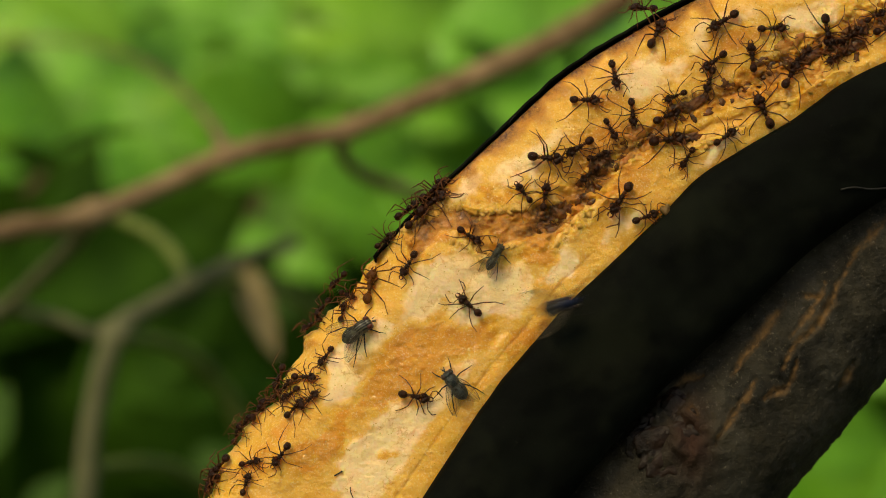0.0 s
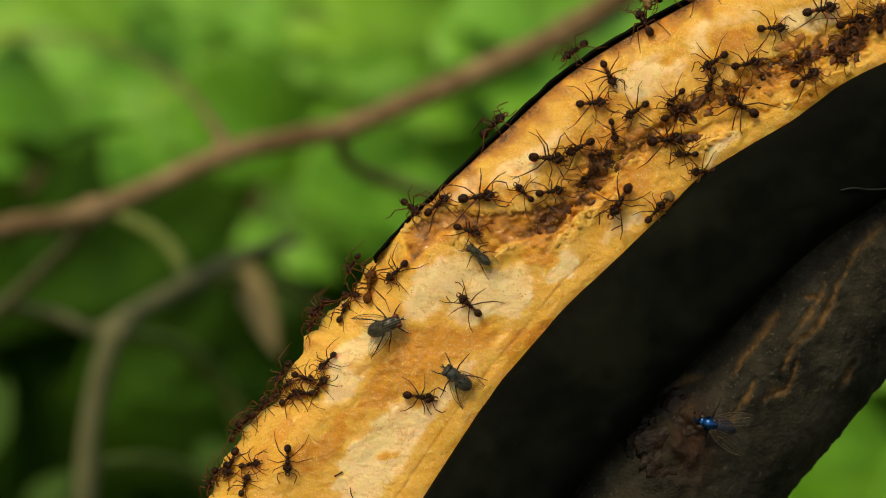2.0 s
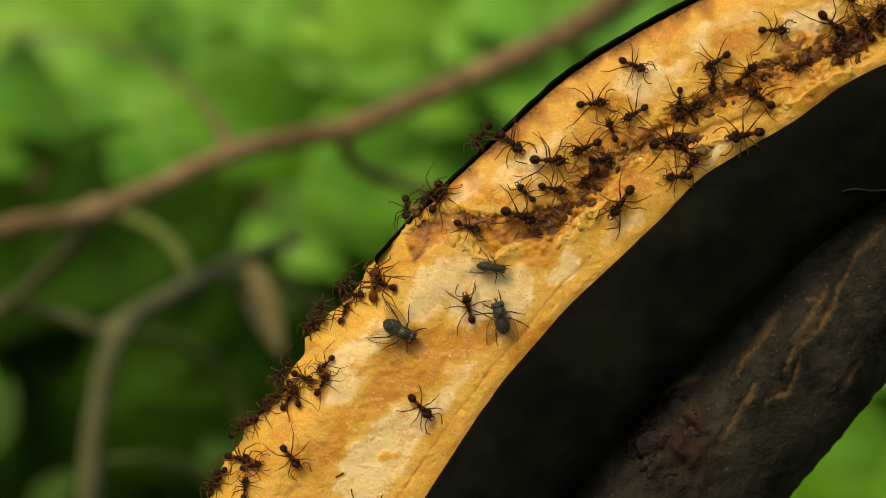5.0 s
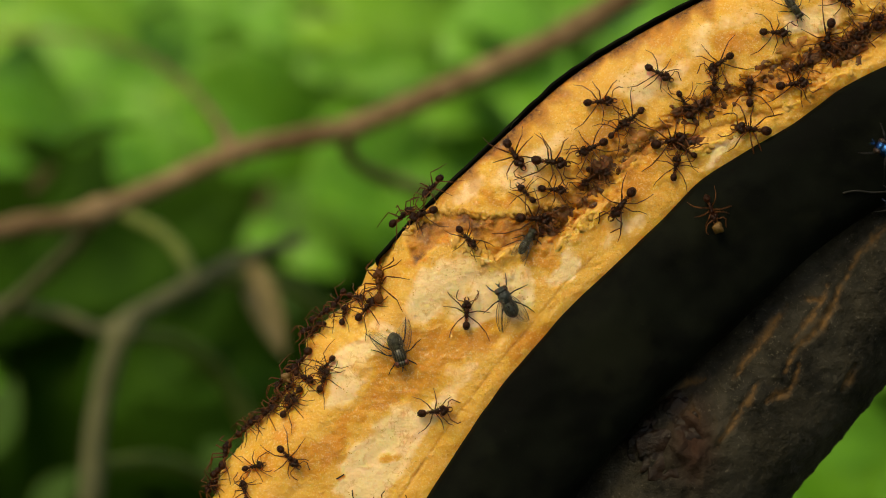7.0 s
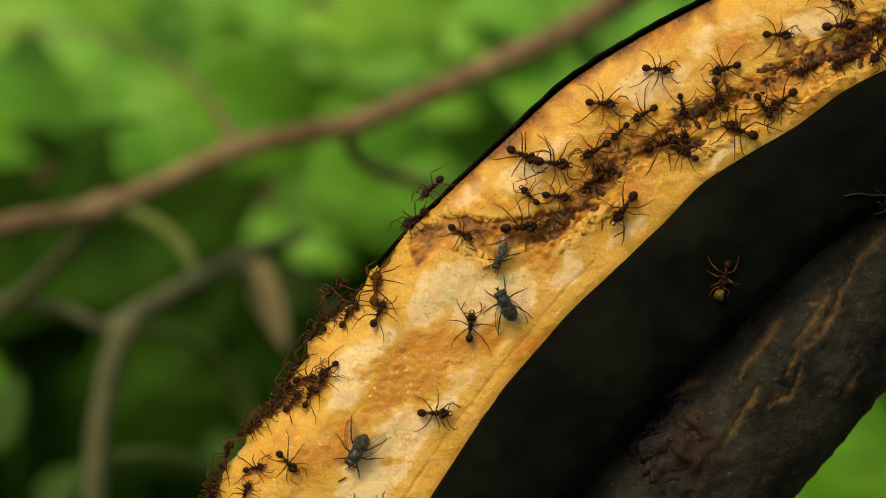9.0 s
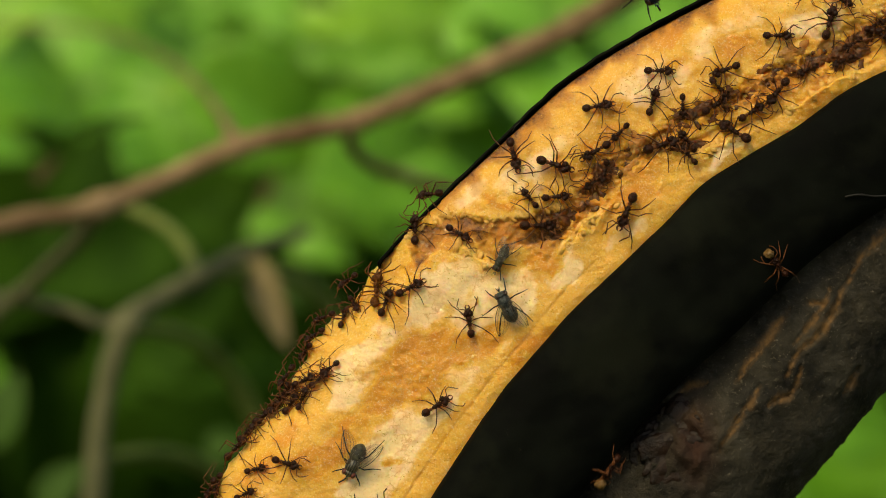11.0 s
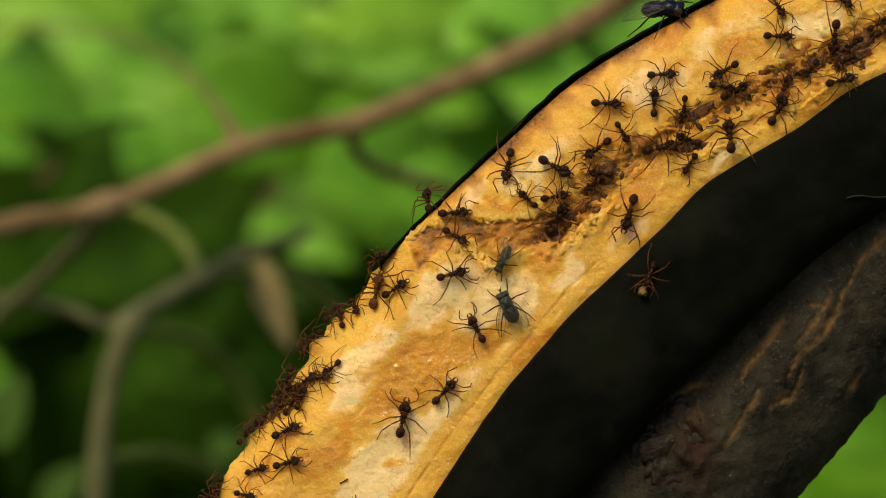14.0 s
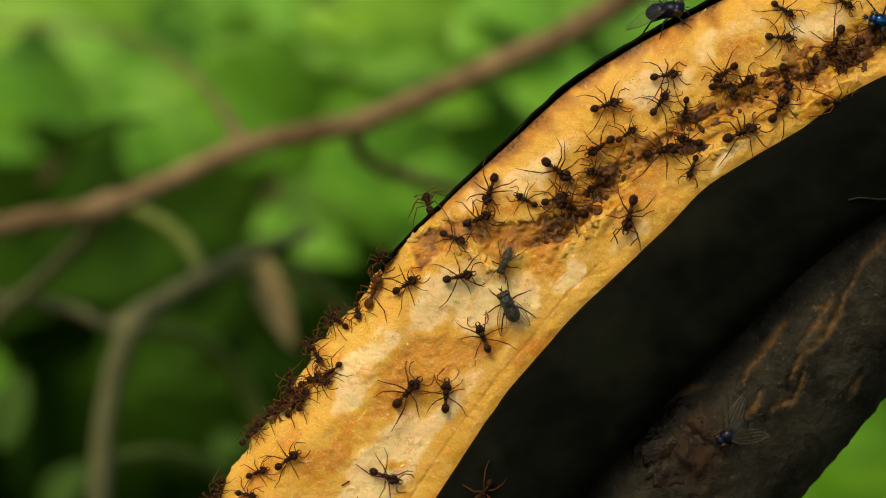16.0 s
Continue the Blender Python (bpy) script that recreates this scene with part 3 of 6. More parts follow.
        swirl = math.sin(9 * math.hypot(p.x, p.y) + 1.6 * a + 3 * noise.noise(p * 1.7))
        k = 1 + 0.30 * noise.fractal(p * 1.5 + Vector((5, 0, 0)), 0.9, 2, 5) + 0.10 * swirl
        x, y = p.x * 96 * k, p.y * 66 * k
        v.co = W(1190 + 0.75 * x + 0.66 * y, 785 - 0.66 * x + 0.75 * y, -62 + p.z * 26 * k)
    part("knot", bm, KNOT, branch, "wrinkled dark reddish knot scar")
    keep = GH > -208
    return np.stack([GX[keep], GY[keep], GH[keep]], 1)


BRANCH = build_branch()


# ---- clots of dark pulp in the furrow, fibres and bits ----
CLOT = varied("brown_wet_pulp", (0.045, 0.014, 0.004), (0.22, 0.080, 0.018), 420, 0.33, 0.3, bumpd=0.0004)
CLOT_PALE = varied("amber_wet_pulp", (0.34, 0.125, 0.024), (0.56, 0.26, 0.06), 300, 0.33, 0.3, bumpd=0.0004)
for m in (CLOT, CLOT_PALE):
    m.node_tree.nodes["Principled BSDF"].inputs["Subsurface Weight"].default_value = 0.8
    m.node_tree.nodes["Principled BSDF"].inputs["Subsurface Radius"].default_value = (1.0, 0.4, 0.12)
    m.node_tree.nodes["Principled BSDF"].inputs["Subsurface Scale"].default_value = 0.0012
LIP = varied("torn_pale_pulp", (0.64, 0.31, 0.055), (0.80, 0.48, 0.14), 420, 0.35, 0.35, bumpd=0.0004)
FIBRE = varied("pale_fibre", (0.005, 0.005, 0.0045), (0.010, 0.0097, 0.009), 300, 0.6, 0.3)
BIT = varied("black_bit", (0.01, 0.008, 0.006), (0.03, 0.02, 0.012), 300, 0.5, 0.3)


def clot(px, py, rx, ry, turn, material, seed, label):
    """A ragged lump of eaten pulp, sunk into the fruit's face."""
    bm = bmesh.new()
    bmesh.ops.create_icosphere(bm, subdivisions=5, radius=1)
    h0 = surface(px, py, max(rx, ry))[0]
    c, s = math.cos(radians(turn)), math.sin(radians(turn))
    for v in bm.verts:
        p = v.co.copy()
        q = Vector((p.x * rx / 13, p.y * ry / 13, p.z * 0.9 + seed))
        k = 0.84 + 0.42 * noise.fractal(q, 0.9, 2, 5) + 0.12 * noise.noise(q * 3.1)
        x, y, z = p.x * rx * k, p.y * ry * k, p.z * min(rx, ry) * 0.34 * k
        v.co = W(px + x * c - y * s, py - x * s - y * c, h0 + z)
    tagged(part("pulp_clot", bm, material), label, "pulp", "clots of pulp in the furrow")


DARK_WORDS, PALE_WORDS = "dark brown clot of chewed pulp in the furrow", "translucent amber clot of wet pulp in the furrow"
clot(1492, 82, 44, 24, 30, CLOT, 1.0, DARK_WORDS)
clot(1395, 78, 30, 15, 20, CLOT_PALE, 2.0, PALE_WORDS)
clot(1520, 52, 26, 17, 40, CLOT, 3.0, DARK_WORDS)
clot(1432, 100, 26, 15, 35, CLOT, 9.0, DARK_WORDS)
clot(1124, 240, 26, 20, 60, CLOT_PALE, 4.0, PALE_WORDS)
clot(1062, 288, 30, 18, 45, CLOT, 5.0, DARK_WORDS)
clot(1218, 186, 36, 14, 20, CLOT, 6.0, DARK_WORDS)
clot(1212, 246, 34, 11, 8, CLOT, 7.0, DARK_WORDS)
clot(990, 372, 22, 17, 50, CLOT, 8.0, DARK_WORDS)
clot(1110, 285, 24, 10, 45, CLOT_PALE, 10.0, PALE_WORDS)


def scatter_pulp(fruit, line, count, spread, sizes, material, seed, label):
    """Small wet lumps of chewed pulp scattered along a line on the fruit's face, one joined mesh."""
    r = random.Random(seed)
    bm = bmesh.new()
    bmesh.ops.create_icosphere(bm, subdivisions=2, radius=1)
    bm.verts.index_update()
    ball, tris = [v.co.copy() for v in bm.verts], [[v.index for v in f.verts] for f in bm.faces]
    bm.free()
    verts, faces = [], []
    for i in range(count):
        k = r.random() * (len(line) - 1)
        (ax, ay), (bx, by) = line[int(k)], line[int(k) + 1]
        x, y = ax + (bx - ax) * (k % 1) + r.gauss(0, spread), ay + (by - ay) * (k % 1) + r.gauss(0, spread)
        q, turn, flat = r.uniform(*sizes), r.uniform(0, 6.28), r.uniform(1.0, 2.3)
        h = surface(x, y, 7)[0]
        c, n, off = math.cos(turn), math.sin(turn), Vector((i * 1.7, 0, 0))
        first = len(verts)
        for p in ball:
            g = q * (0.85 + 0.5 * noise.fractal(p * 1.5 + off, 0.9, 2, 3))
            u, w = p.x * g * flat, p.y * g
            verts.append(W(x + u * c - w * n, y + u * n + w * c, h - 0.15 * q + p.z * g * 0.42))
        faces += [[first + j for j in f] for f in tris]
    me = bpy.data.meshes.new("chewed_pulp")
    me.from_pydata(verts, [], faces)
    tagged(part("chewed_pulp", me, material, fruit, label), kind="stuff")


scatter_pulp(FRUIT_BASE, TRENCH, 80, 11, (4.0, 10.0), CLOT, 21, "brown wet chewed pulp in small lumps")
scatter_pulp(FRUIT_BASE, TRENCH, 50, 16, (3.5, 9.0), CLOT_PALE, 22, "amber wet chewed pulp in small lumps")
scatter_pulp(FRUIT_BASE, [(712, 408), (742, 390), (795, 363), (850, 378), (930, 368), (985, 353)], 60, 3.0, (3.0, 7.0), LIP, 23, "pale wet pulp in small lumps")
for lip in FLAKES:
    scatter_pulp(FRUIT_BASE, lip, 20, 4.0, (3.0, 8.0), LIP, 25 + len(lip), "pale wet pulp in small lumps")


def thread(name, pts, r, material, label, category):
    """A thin fibre lying on the fruit: rows of plan places."""
    ob = tube(name, [(x, y, surface(x, y, 8)[0] + up, r) for x, y, up in pts], material, None, "", 0.1, 6, 6)
    tagged(ob, label, category)


# the blurred shrub behind
thread("fibre", [(1488, 336, 2), (1512, 332, 4), (1545, 335, 4), (1600, 330, 3)], 1.9, FIBRE, "pale dry fibre stuck on the black peel", "fibre")
thread("fibre", [(900, 222, 4), (905, 212, 10), (916, 202, 6)], 0.8, FIBRE, "pale dry fibre stuck on the peel's rim", "fibre")
thread("insect_leg", [(592, 842, 2), (598, 839, 3), (606, 834, 3)], 1.4, BIT, "tiny black severed insect leg on the pulp", "insect leg")
thread("insect_leg", [(620, 862, 2), (621, 872, 3), (626, 884, 2)], 0.9, BIT, "tiny black severed insect leg on the pulp", "insect leg")
shrub = tagged(new("shrub"), "leafless brown shrub branch with thin side twigs", "shrub")
tube("main_limb", [(-200, 455, -4455, 19.9), (0, 410, -4620, 19.9), (160, 380, -4785, 19.9), (300, 322, -4950, 18.9), (400, 277, -4950, 18.9), (520, 250, -4950, 19.9), (620, 228, -4950, 19.9), (720, 188, -4868, 20.7), (860, 125, -4785, 21.6), (980, 72, -4785, 22.5), (1080, 12, -4785, 23.4), (1240, -90, -4785, 24.4)], TWIG, shrub, rough=0.14, sides=14, knots=((4, 0.3), (2, 0.35), (6, 0.2)))
tube("side_twig", [(402, 270, -4950, 15), (370, 215, -5600, 8), (310, 150, -6800, 5.5), (220, 98, -8000, 4.5), (90, 72, -9400, 4.5), (-150, 76, -10400, 4.5)], TWIG, shrub, rough=0.1)
tube("side_twig", [(602, 240, -4950, 13), (612, 285, -5115, 12), (660, 318, -5445, 12), (760, 350, -5940, 11), (900, 400, -6270, 10)], TWIG, shrub, rough=0.1)
tube("side_twig", [(158, 380, -4785, 18), (130, 430, -4950, 15), (70, 490, -5280, 14), (-20, 570, -5610, 14), (-120, 660, -5775, 13)], TWIG_GREY, shrub, rough=0.1)
vine = tagged(new("shrub"), "grey-green forked shrub stem, blurred behind the fruit", "shrub")
tube("stem", [(130, 1300, -4785, 24), (145, 1000, -4785, 23), (152, 860, -4785, 22), (168, 720, -4785, 21), (205, 592, -4785, 22), (265, 545, -4950, 18), (330, 510, -5115, 17), (420, 465, -5445, 14), (520, 430, -5940, 12)], TWIG_GREY, vine, rough=0.14, knots=((4, 0.45), (6, 0.3)))
tube("shoot", [(333, 505, -5115, 12), (310, 455, -5280, 12), (270, 415, -5445, 12), (200, 380, -5610, 12)], STEM, vine, rough=0.1)
tube("shoot", [(205, 595, -4785, 14), (150, 585, -5115, 11), (90, 560, -5445, 10), (-60, 540, -5775, 10)], TWIG_GREY, vine, rough=0.1)
tube("shoot", [(340, 500, -5115, 10), (460, 500, -6270, 14), (530, 530, -6930, 14), (590, 600, -7260, 14), (650, 760, -7590, 14)], STEM, vine, rough=0.1)
tube("shoot", [(225, 600, -4785, 10), (300, 610, -6270, 14), (370, 660, -7260, 15), (430, 760, -7590, 15), (480, 950, -7755, 15)], STEM, vine, rough=0.1)
tube("shoot", [(160, 830, -4785, 10), (260, 820, -5610, 13), (350, 850, -6270, 13), (450, 950, -6600, 13)], STEM, vine, rough=0.1)


# ---- leaves behind ----
def leaf_mesh(name, length, width, fold=0.25, droop=0.3, seed=0):
    """A broad leaf: midrib along +x from its base, blade folded at the midrib, drooping to the tip, with thickness."""
    bm = bmesh.new()
    n, m = 14, 4
    layers = []
    for off in (0.0, -0.004 * width):
        g = []
        for i in range(n + 1):
            u = i / n
            wv = width * 0.5 * (math.sin(math.pi * u ** 0.75) ** 0.8) * (1 + 0.08 * noise.noise(Vector((u * 6, seed, 0)))) + 0.002 * width
            row = []
            for j in range(-m, m + 1):
                q = j / m
                row.append(bm.verts.new((length * u * (1 - 0.12 * droop * u), wv * q, length * (-droop * u * u) + abs(q) * wv * fold + 0.03 * length * noise.noise(Vector((u * 4, q * 2, seed))) + off)))
            g.append(row)
        layers.append(g)
    for g in layers:
        for i in range(n):
            for j in range(2 * m):
                bm.faces.new((g[i][j], g[i + 1][j], g[i + 1][j + 1], g[i][j + 1]))
    a, b = layers
    for i in range(n):
        for j in (0, 2 * m):
            bm.faces.new((a[i][j], a[i + 1][j], b[i + 1][j], b[i][j]))
    bmesh.ops.recalc_face_normals(bm, faces=bm.faces)
    me = bpy.data.meshes.new(name)
    bm.to_mesh(me)
    bm.free()
    return me


LEAVES = [leaf_mesh("blade", 1.0, 0.45 + 0.12 * k, 0.2 + 0.1 * k, 0.1 + 0.12 * k, k) for k in range(4)] + [leaf_mesh("blade", 1.0, 0.3, 0.3, 0.05, 9)]


def hang_leaf(px, py, depth, size, roll, tilt, yaw, material, k=0, label="broad green leaf, blurred behind the fruit", parent=None):
    """One leaf: its base at a plan place, size in metres, roll in the view's plane, tilt towards the viewer."""
    me = LEAVES[k].copy()
    me.materials.append(material)
    ob = new("leaf", me)
    for p in me.polygons:
        p.use_smooth = True
    tagged(ob, label, "leaf", "leaves behind the fruit")
    ob.matrix_world = Matrix.Translation(W(px, py, -depth)) @ pose(0, 0, 0, 0, roll, 0) @ pose(0, 0, 0, 90 + tilt, 0, 0) @ pose(0, 0, 0, 0, 0, yaw) @ Matrix.Scale(size, 4)
    return ob


def foliage(count, xs, ys, depths, sizes, rolls, tilts, material, label, seed):
    """Far leaves that nobody could count, one mesh."""
    r = random.Random(seed)
    verts, faces = [], []
    for i in range(count):
        px, py = r.uniform(*xs), r.uniform(*ys)
        m = Matrix.Translation(W(px, py, -r.uniform(*depths))) @ pose(0, 0, 0, 0, r.uniform(*rolls), 0) @ pose(0, 0, 0, 90 + r.uniform(*tilts), 0, 0) @ pose(0, 0, 0, 0, 0, r.uniform(-35, 35)) @ Matrix.Scale(r.uniform(*sizes), 4)
        me = LEAVES[r.randrange(4)]
        k = len(verts)
        verts += [tuple(m @ v.co) for v in me.vertices]
        faces += [tuple(k + q for q in p.vertices) for p in me.polygons]
    me = bpy.data.meshes.new("foliage")
    me.from_pydata(verts, [], faces)
    tagged(part("foliage", me, material), label, "foliage", kind="stuff")


rng = random.Random(7)
foliage(24, (-900, 1600), (-200, 60), (36000, 39000), (0.4, 0.8), (-30, 25), (-42, -26), LEAF, "green foliage far behind the fruit, coloured as sunlit", 3)
foliage(34, (-250, 1150), (-40, 330), (22000, 32000), (0.12, 0.30), (-35, 30), (-60, -25), LEAF, "green foliage far behind the fruit, coloured as sunlit", 6)
foliage(30, (-250, 1150), (-40, 300), (16000, 24000), (0.06, 0.15), (-30, 25), (-60, -25), LEAF, "green foliage far behind the fruit, coloured as sunlit", 11)
foliage(36, (1250, 2000), (560, 1150), (16000, 21000), (0.2, 0.35), (-40, 40), (-42, -26), LEAF_MID, "green foliage far behind the fruit, coloured as sunlit", 8)
# low foliage: the shade down here is part of its dark colour
foliage(60, (-900, 1000), (430, 1100), (24000, 34000), (0.2, 0.45), (-90, 90), (-60, 0), LEAF_DARK, "dark green foliage far behind the fruit, coloured as shaded", 4)
foliage(30, (430, 900), (200, 440), (17000, 26000), (0.08, 0.2), (-35, 30), (-45, -12), LEAF_MID, "green foliage far behind the fruit, coloured as sunlit", 5)
# broad leaves high in the view, in greens that carry the sunlight
for i in range(14):
    hang_leaf(rng.uniform(-200, 1000), rng.uniform(-150, 190), rng.uniform(13000, 20000), rng.uniform(0.07, 0.16), rng.uniform(-28, 22), rng.uniform(-45, -12), rng.uniform(-30, 30), rng.choice((LEAF, LEAF, LEAF_MID, LEAF_PALE)), rng.randrange(4))
for i in range(7):
    px, py = rng.uniform(430, 980), rng.uniform(-60, 240)
    hang_leaf(px, py, rng.uniform(14000, 18500), rng.uniform(0.07, 0.17), rng.uniform(-35, 30), rng.uniform(-45, -5), rng.uniform(-40, 40), rng.choice((LEAF_MID, LEAF, LEAF, LEAF_PALE)), rng.randrange(4))
for i in range(8):
    px, py = rng.uniform(470, 800), rng.uniform(255, 430)
    hang_leaf(px, py, rng.uniform(13000, 17500), rng.uniform(0.05, 0.12), rng.uniform(-50, 40), rng.uniform(-45, -5), rng.uniform(-40, 40), rng.choice((LEAF_MID, LEAF_MID, LEAF)), rng.randrange(4))
# a leaf's shaded underside, given as dark green
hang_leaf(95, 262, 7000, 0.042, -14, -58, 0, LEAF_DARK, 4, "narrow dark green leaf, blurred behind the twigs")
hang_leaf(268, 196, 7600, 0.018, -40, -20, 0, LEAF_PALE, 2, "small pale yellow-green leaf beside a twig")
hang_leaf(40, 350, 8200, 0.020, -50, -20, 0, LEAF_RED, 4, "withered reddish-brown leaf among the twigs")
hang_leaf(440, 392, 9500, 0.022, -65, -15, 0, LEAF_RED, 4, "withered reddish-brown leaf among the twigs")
# two dark spots, made as leaves whose green holds the shade
hang_leaf(420, 96, 15000, 0.040, 5, -70, 0, LEAF_DARK, 0, "leaf coloured dark green as if shaded")
hang_leaf(230, 52, 15000, 0.040, -25, -60, 0, LEAF_DARK, 0, "leaf coloured dark green as if shaded")
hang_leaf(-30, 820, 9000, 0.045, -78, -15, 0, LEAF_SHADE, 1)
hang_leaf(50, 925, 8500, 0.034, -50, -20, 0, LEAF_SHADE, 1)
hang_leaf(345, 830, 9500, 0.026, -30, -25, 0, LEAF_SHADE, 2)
for px, py in ((800, 40), (770, 120), (850, 175)):
    hang_leaf(px, py, 10500, 0.07, rng.uniform(-25, 5), -48, rng.uniform(-15, 15), LEAF, 3)
for px, py, q in ((900, 150, 0.09), (860, 60, 0.08), (960, 70, 0.07), (610, 470, 0.05), (520, 440, 0.05)):
    hang_leaf(px - 120, py, 15500, q, rng.uniform(-20, 20), -45, rng.uniform(-20, 20), LEAF, 2)
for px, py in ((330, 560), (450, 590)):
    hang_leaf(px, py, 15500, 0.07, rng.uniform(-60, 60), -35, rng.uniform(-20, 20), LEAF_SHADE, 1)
hang_leaf(-120, 140, 13000, 0.09, -40, -30, 0, LEAF_PALE, 1, "pale yellow-green leaf, coloured as sunlit")
hang_leaf(-60, 640, 12000, 0.055, 75, -20, 0, LEAF_MID, 0)
# scattered leaves below, their shade put into the dark green
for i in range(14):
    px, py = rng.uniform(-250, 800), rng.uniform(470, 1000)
    hang_leaf(px, py, rng.uniform(14000, 22000), rng.uniform(0.08, 0.2), rng.uniform(-90, 90), rng.uniform(-60, 0), rng.uniform(-40, 40), LEAF_DARK, rng.randrange(4), "leaf coloured dark green as if shaded")
for i in range(12):
    px, py = rng.uniform(1300, 1750), rng.uniform(650, 1000)
    hang_leaf(px, py, rng.uniform(12000, 17000), rng.uniform(0.12, 0.2), rng.uniform(-60, 60), rng.uniform(-30, 10), rng.uniform(-40, 40), LEAF_MID, rng.randrange(4))
hang_leaf(428, 462, 5900, 0.044, 80, 5, 10, LEAF_DRY, 4, "dry brown curled leaf hanging from a twig")

# ---- ground and the far hedge ----
bm = bmesh.new()
bmesh.ops.create_grid(bm, x_segments=60, y_segments=60, size=60)
for v in bm.verts:
    v.co.z = 0.05 * noise.noise(v.co * 0.7)
tagged(part("ground", bm, SOIL), "dark soil with low green growth", "ground", kind="structure")
rows = []
for i in range(40):
    z = 4.2 * i / 39
    rows.append([Vector((8 * math.sin(a), 8 * math.cos(a) - 1.5, z)) + Vector((noise.noise(Vector((a * 6, z * 2, 0))), noise.noise(Vector((a * 6, z * 2, 4))), 0)) * 0.35 for a in np.linspace(-1.3, 1.3, 60)])
# upper backdrop in a brighter green that stands for sunlight on it
THICKET_SUN = varied("sun_bright_thicket", (0.10, 0.33, 0.022), (0.20, 0.50, 0.04), 3.2, 0.7, 0.2, bumpd=0.01)
far = []
for i in range(30):
    u = i / 29
    far.append([Vector((x, 4.3 + 0.5 * u + 0.3 * noise.noise(Vector((x * 1.4, u * 4, 7))), 1.22 + 0.14 * noise.noise(Vector((x * 2.1, 0, 3))) * (1 - u) + 2.2 * u)) for x in np.linspace(-3, 3, 80)])
tagged(part("backdrop", grid_mesh("backdrop", far), THICKET_SUN), "green thicket in the distance, coloured as sunlit", "thicket", kind="structure")
tagged(part("backdrop", grid_mesh("backdrop", rows), HEDGE_SHADE), "dense green thicket in the distance, coloured dark for shade", "thicket", kind="structure")


# ---- insects ----
def shell_material(name, a, b_, rough=0.32, scale=0.09, spec=0.5):
    m, nt, b = mat(name, a, rough, spec)
    n = noise_node(nt, scale, 4, 0.6)
    nt.links.new(mix(nt, ramp(nt, n.outputs[0], 0.35, 0.7), a, b_), b.inputs["Base Color"])
    nt.links.new(ramp(nt, n.outputs[0], 0.3, 0.7, (rough * 0.7,) * 3 + (1,), (min(1, rough * 1.6),) * 3 + (1,)), b.inputs["Roughness"])
    bump(nt, b, noise_node(nt, scale * 6, 3).outputs[0], 0.25, 0.6)
    return m


ANT_DARK = shell_material("ant_shell", (0.010, 0.0030, 0.0012), (0.044, 0.0115, 0.0034), 0.36, 0.09, 0.16)
ANT_LEG = shell_material("ant_leg", (0.070, 0.022, 0.0055), (0.145, 0.047, 0.012), 0.42, 0.05, 0.25)
AMBER = shell_material("amber_shell", (0.065, 0.020, 0.004), (0.16, 0.054, 0.009), 0.4, 0.09, 0.15)
FLY_GREY = shell_material("fly_grey", (0.003, 0.0045, 0.0045), (0.042, 0.056, 0.054), 0.34, 0.22, 0.35)
FLY_BELLY = shell_material("fly_belly", (0.004, 0.006, 0.006), (0.036, 0.048, 0.045), 0.32, 0.16, 0.35)
FLY_BLACK = shell_material("fly_black", (0.005, 0.005, 0.006), (0.014, 0.014, 0.015), 0.4, 0.09, 0.2)
FLY_OLIVE = shell_material("fly_olive", (0.006, 0.007, 0.003), (0.060, 0.060, 0.034), 0.38, 0.14, 0.3)
EYE_RED = shell_material("fly_eye", (0.075, 0.012, 0.006), (0.12, 0.022, 0.01), 0.35)
EYE_DARK = shell_material("fly_eye_dark", (0.02, 0.010, 0.008), (0.035, 0.018, 0.012), 0.3)
BLUE, _nt, _b = mat("fly_blue", (0.015, 0.12, 0.32), 0.25, 0.6, 0.85)
_n = noise_node(_nt, 0.08, 3)
_nt.links.new(mix(_nt, ramp(_nt, _n.outputs[0], 0.35, 0.65), (0.002, 0.010, 0.060), (0.004, 0.07, 0.22)), _b.inputs["Base Color"])
NAVY, _nt, _b = mat("fly_navy", (0.006, 0.012, 0.035), 0.38, 0.3, 0.3)
_n = noise_node(_nt, 0.1, 3)
_nt.links.new(mix(_nt, ramp(_nt, _n.outputs[0], 0.35, 0.7), (0.002, 0.003, 0.008), (0.005, 0.012, 0.045)), _b.inputs["Base Color"])
WING, _nt, _b = mat("fly_wing", (0.07, 0.062, 0.05), 0.25, 0.5)
_b.inputs["Alpha"].default_value = 0.10
VEIN = shell_material("wing_vein", (0.05, 0.035, 0.02), (0.08, 0.055, 0.03), 0.5)
STRIPE, _nt, _b = mat("fly_stripes", (0.05, 0.05, 0.04), 0.4)
_w = node(_nt, "ShaderNodeTexWave", Scale=0.065, Distortion=0.6, Detail=1.0)
_w.bands_direction = "Y"
_tc = _nt.nodes.new("ShaderNodeTexCoord")
_nt.links.new(_tc.outputs["Object"], _w.inputs["Vector"])
_nt.links.new(mix(_nt, ramp(_nt, _w.outputs[1], 0.4, 0.6), (0.004, 0.004, 0.003), (0.075, 0.07, 0.045)), _b.inputs["Base Color"])
CRUMB = varied("pulp_crumb", (0.12, 0.058, 0.012), (0.20, 0.11, 0.028), 0.09, 0.45, 0.5, bumpd=0.5)


def blob(bm, c, r, seg=14, rings=9, turn=0.0):
    """An ellipsoid in a bmesh, radii r, leaned by turn degrees about y."""
    m = Matrix.Translation(c) @ pose(0, 0, 0, 0, turn, 0) @ Matrix.Diagonal((*r, 1))
    return bmesh.ops.create_uvsphere(bm, u_segments=seg, v_segments=rings, radius=1, matrix=m)["verts"]


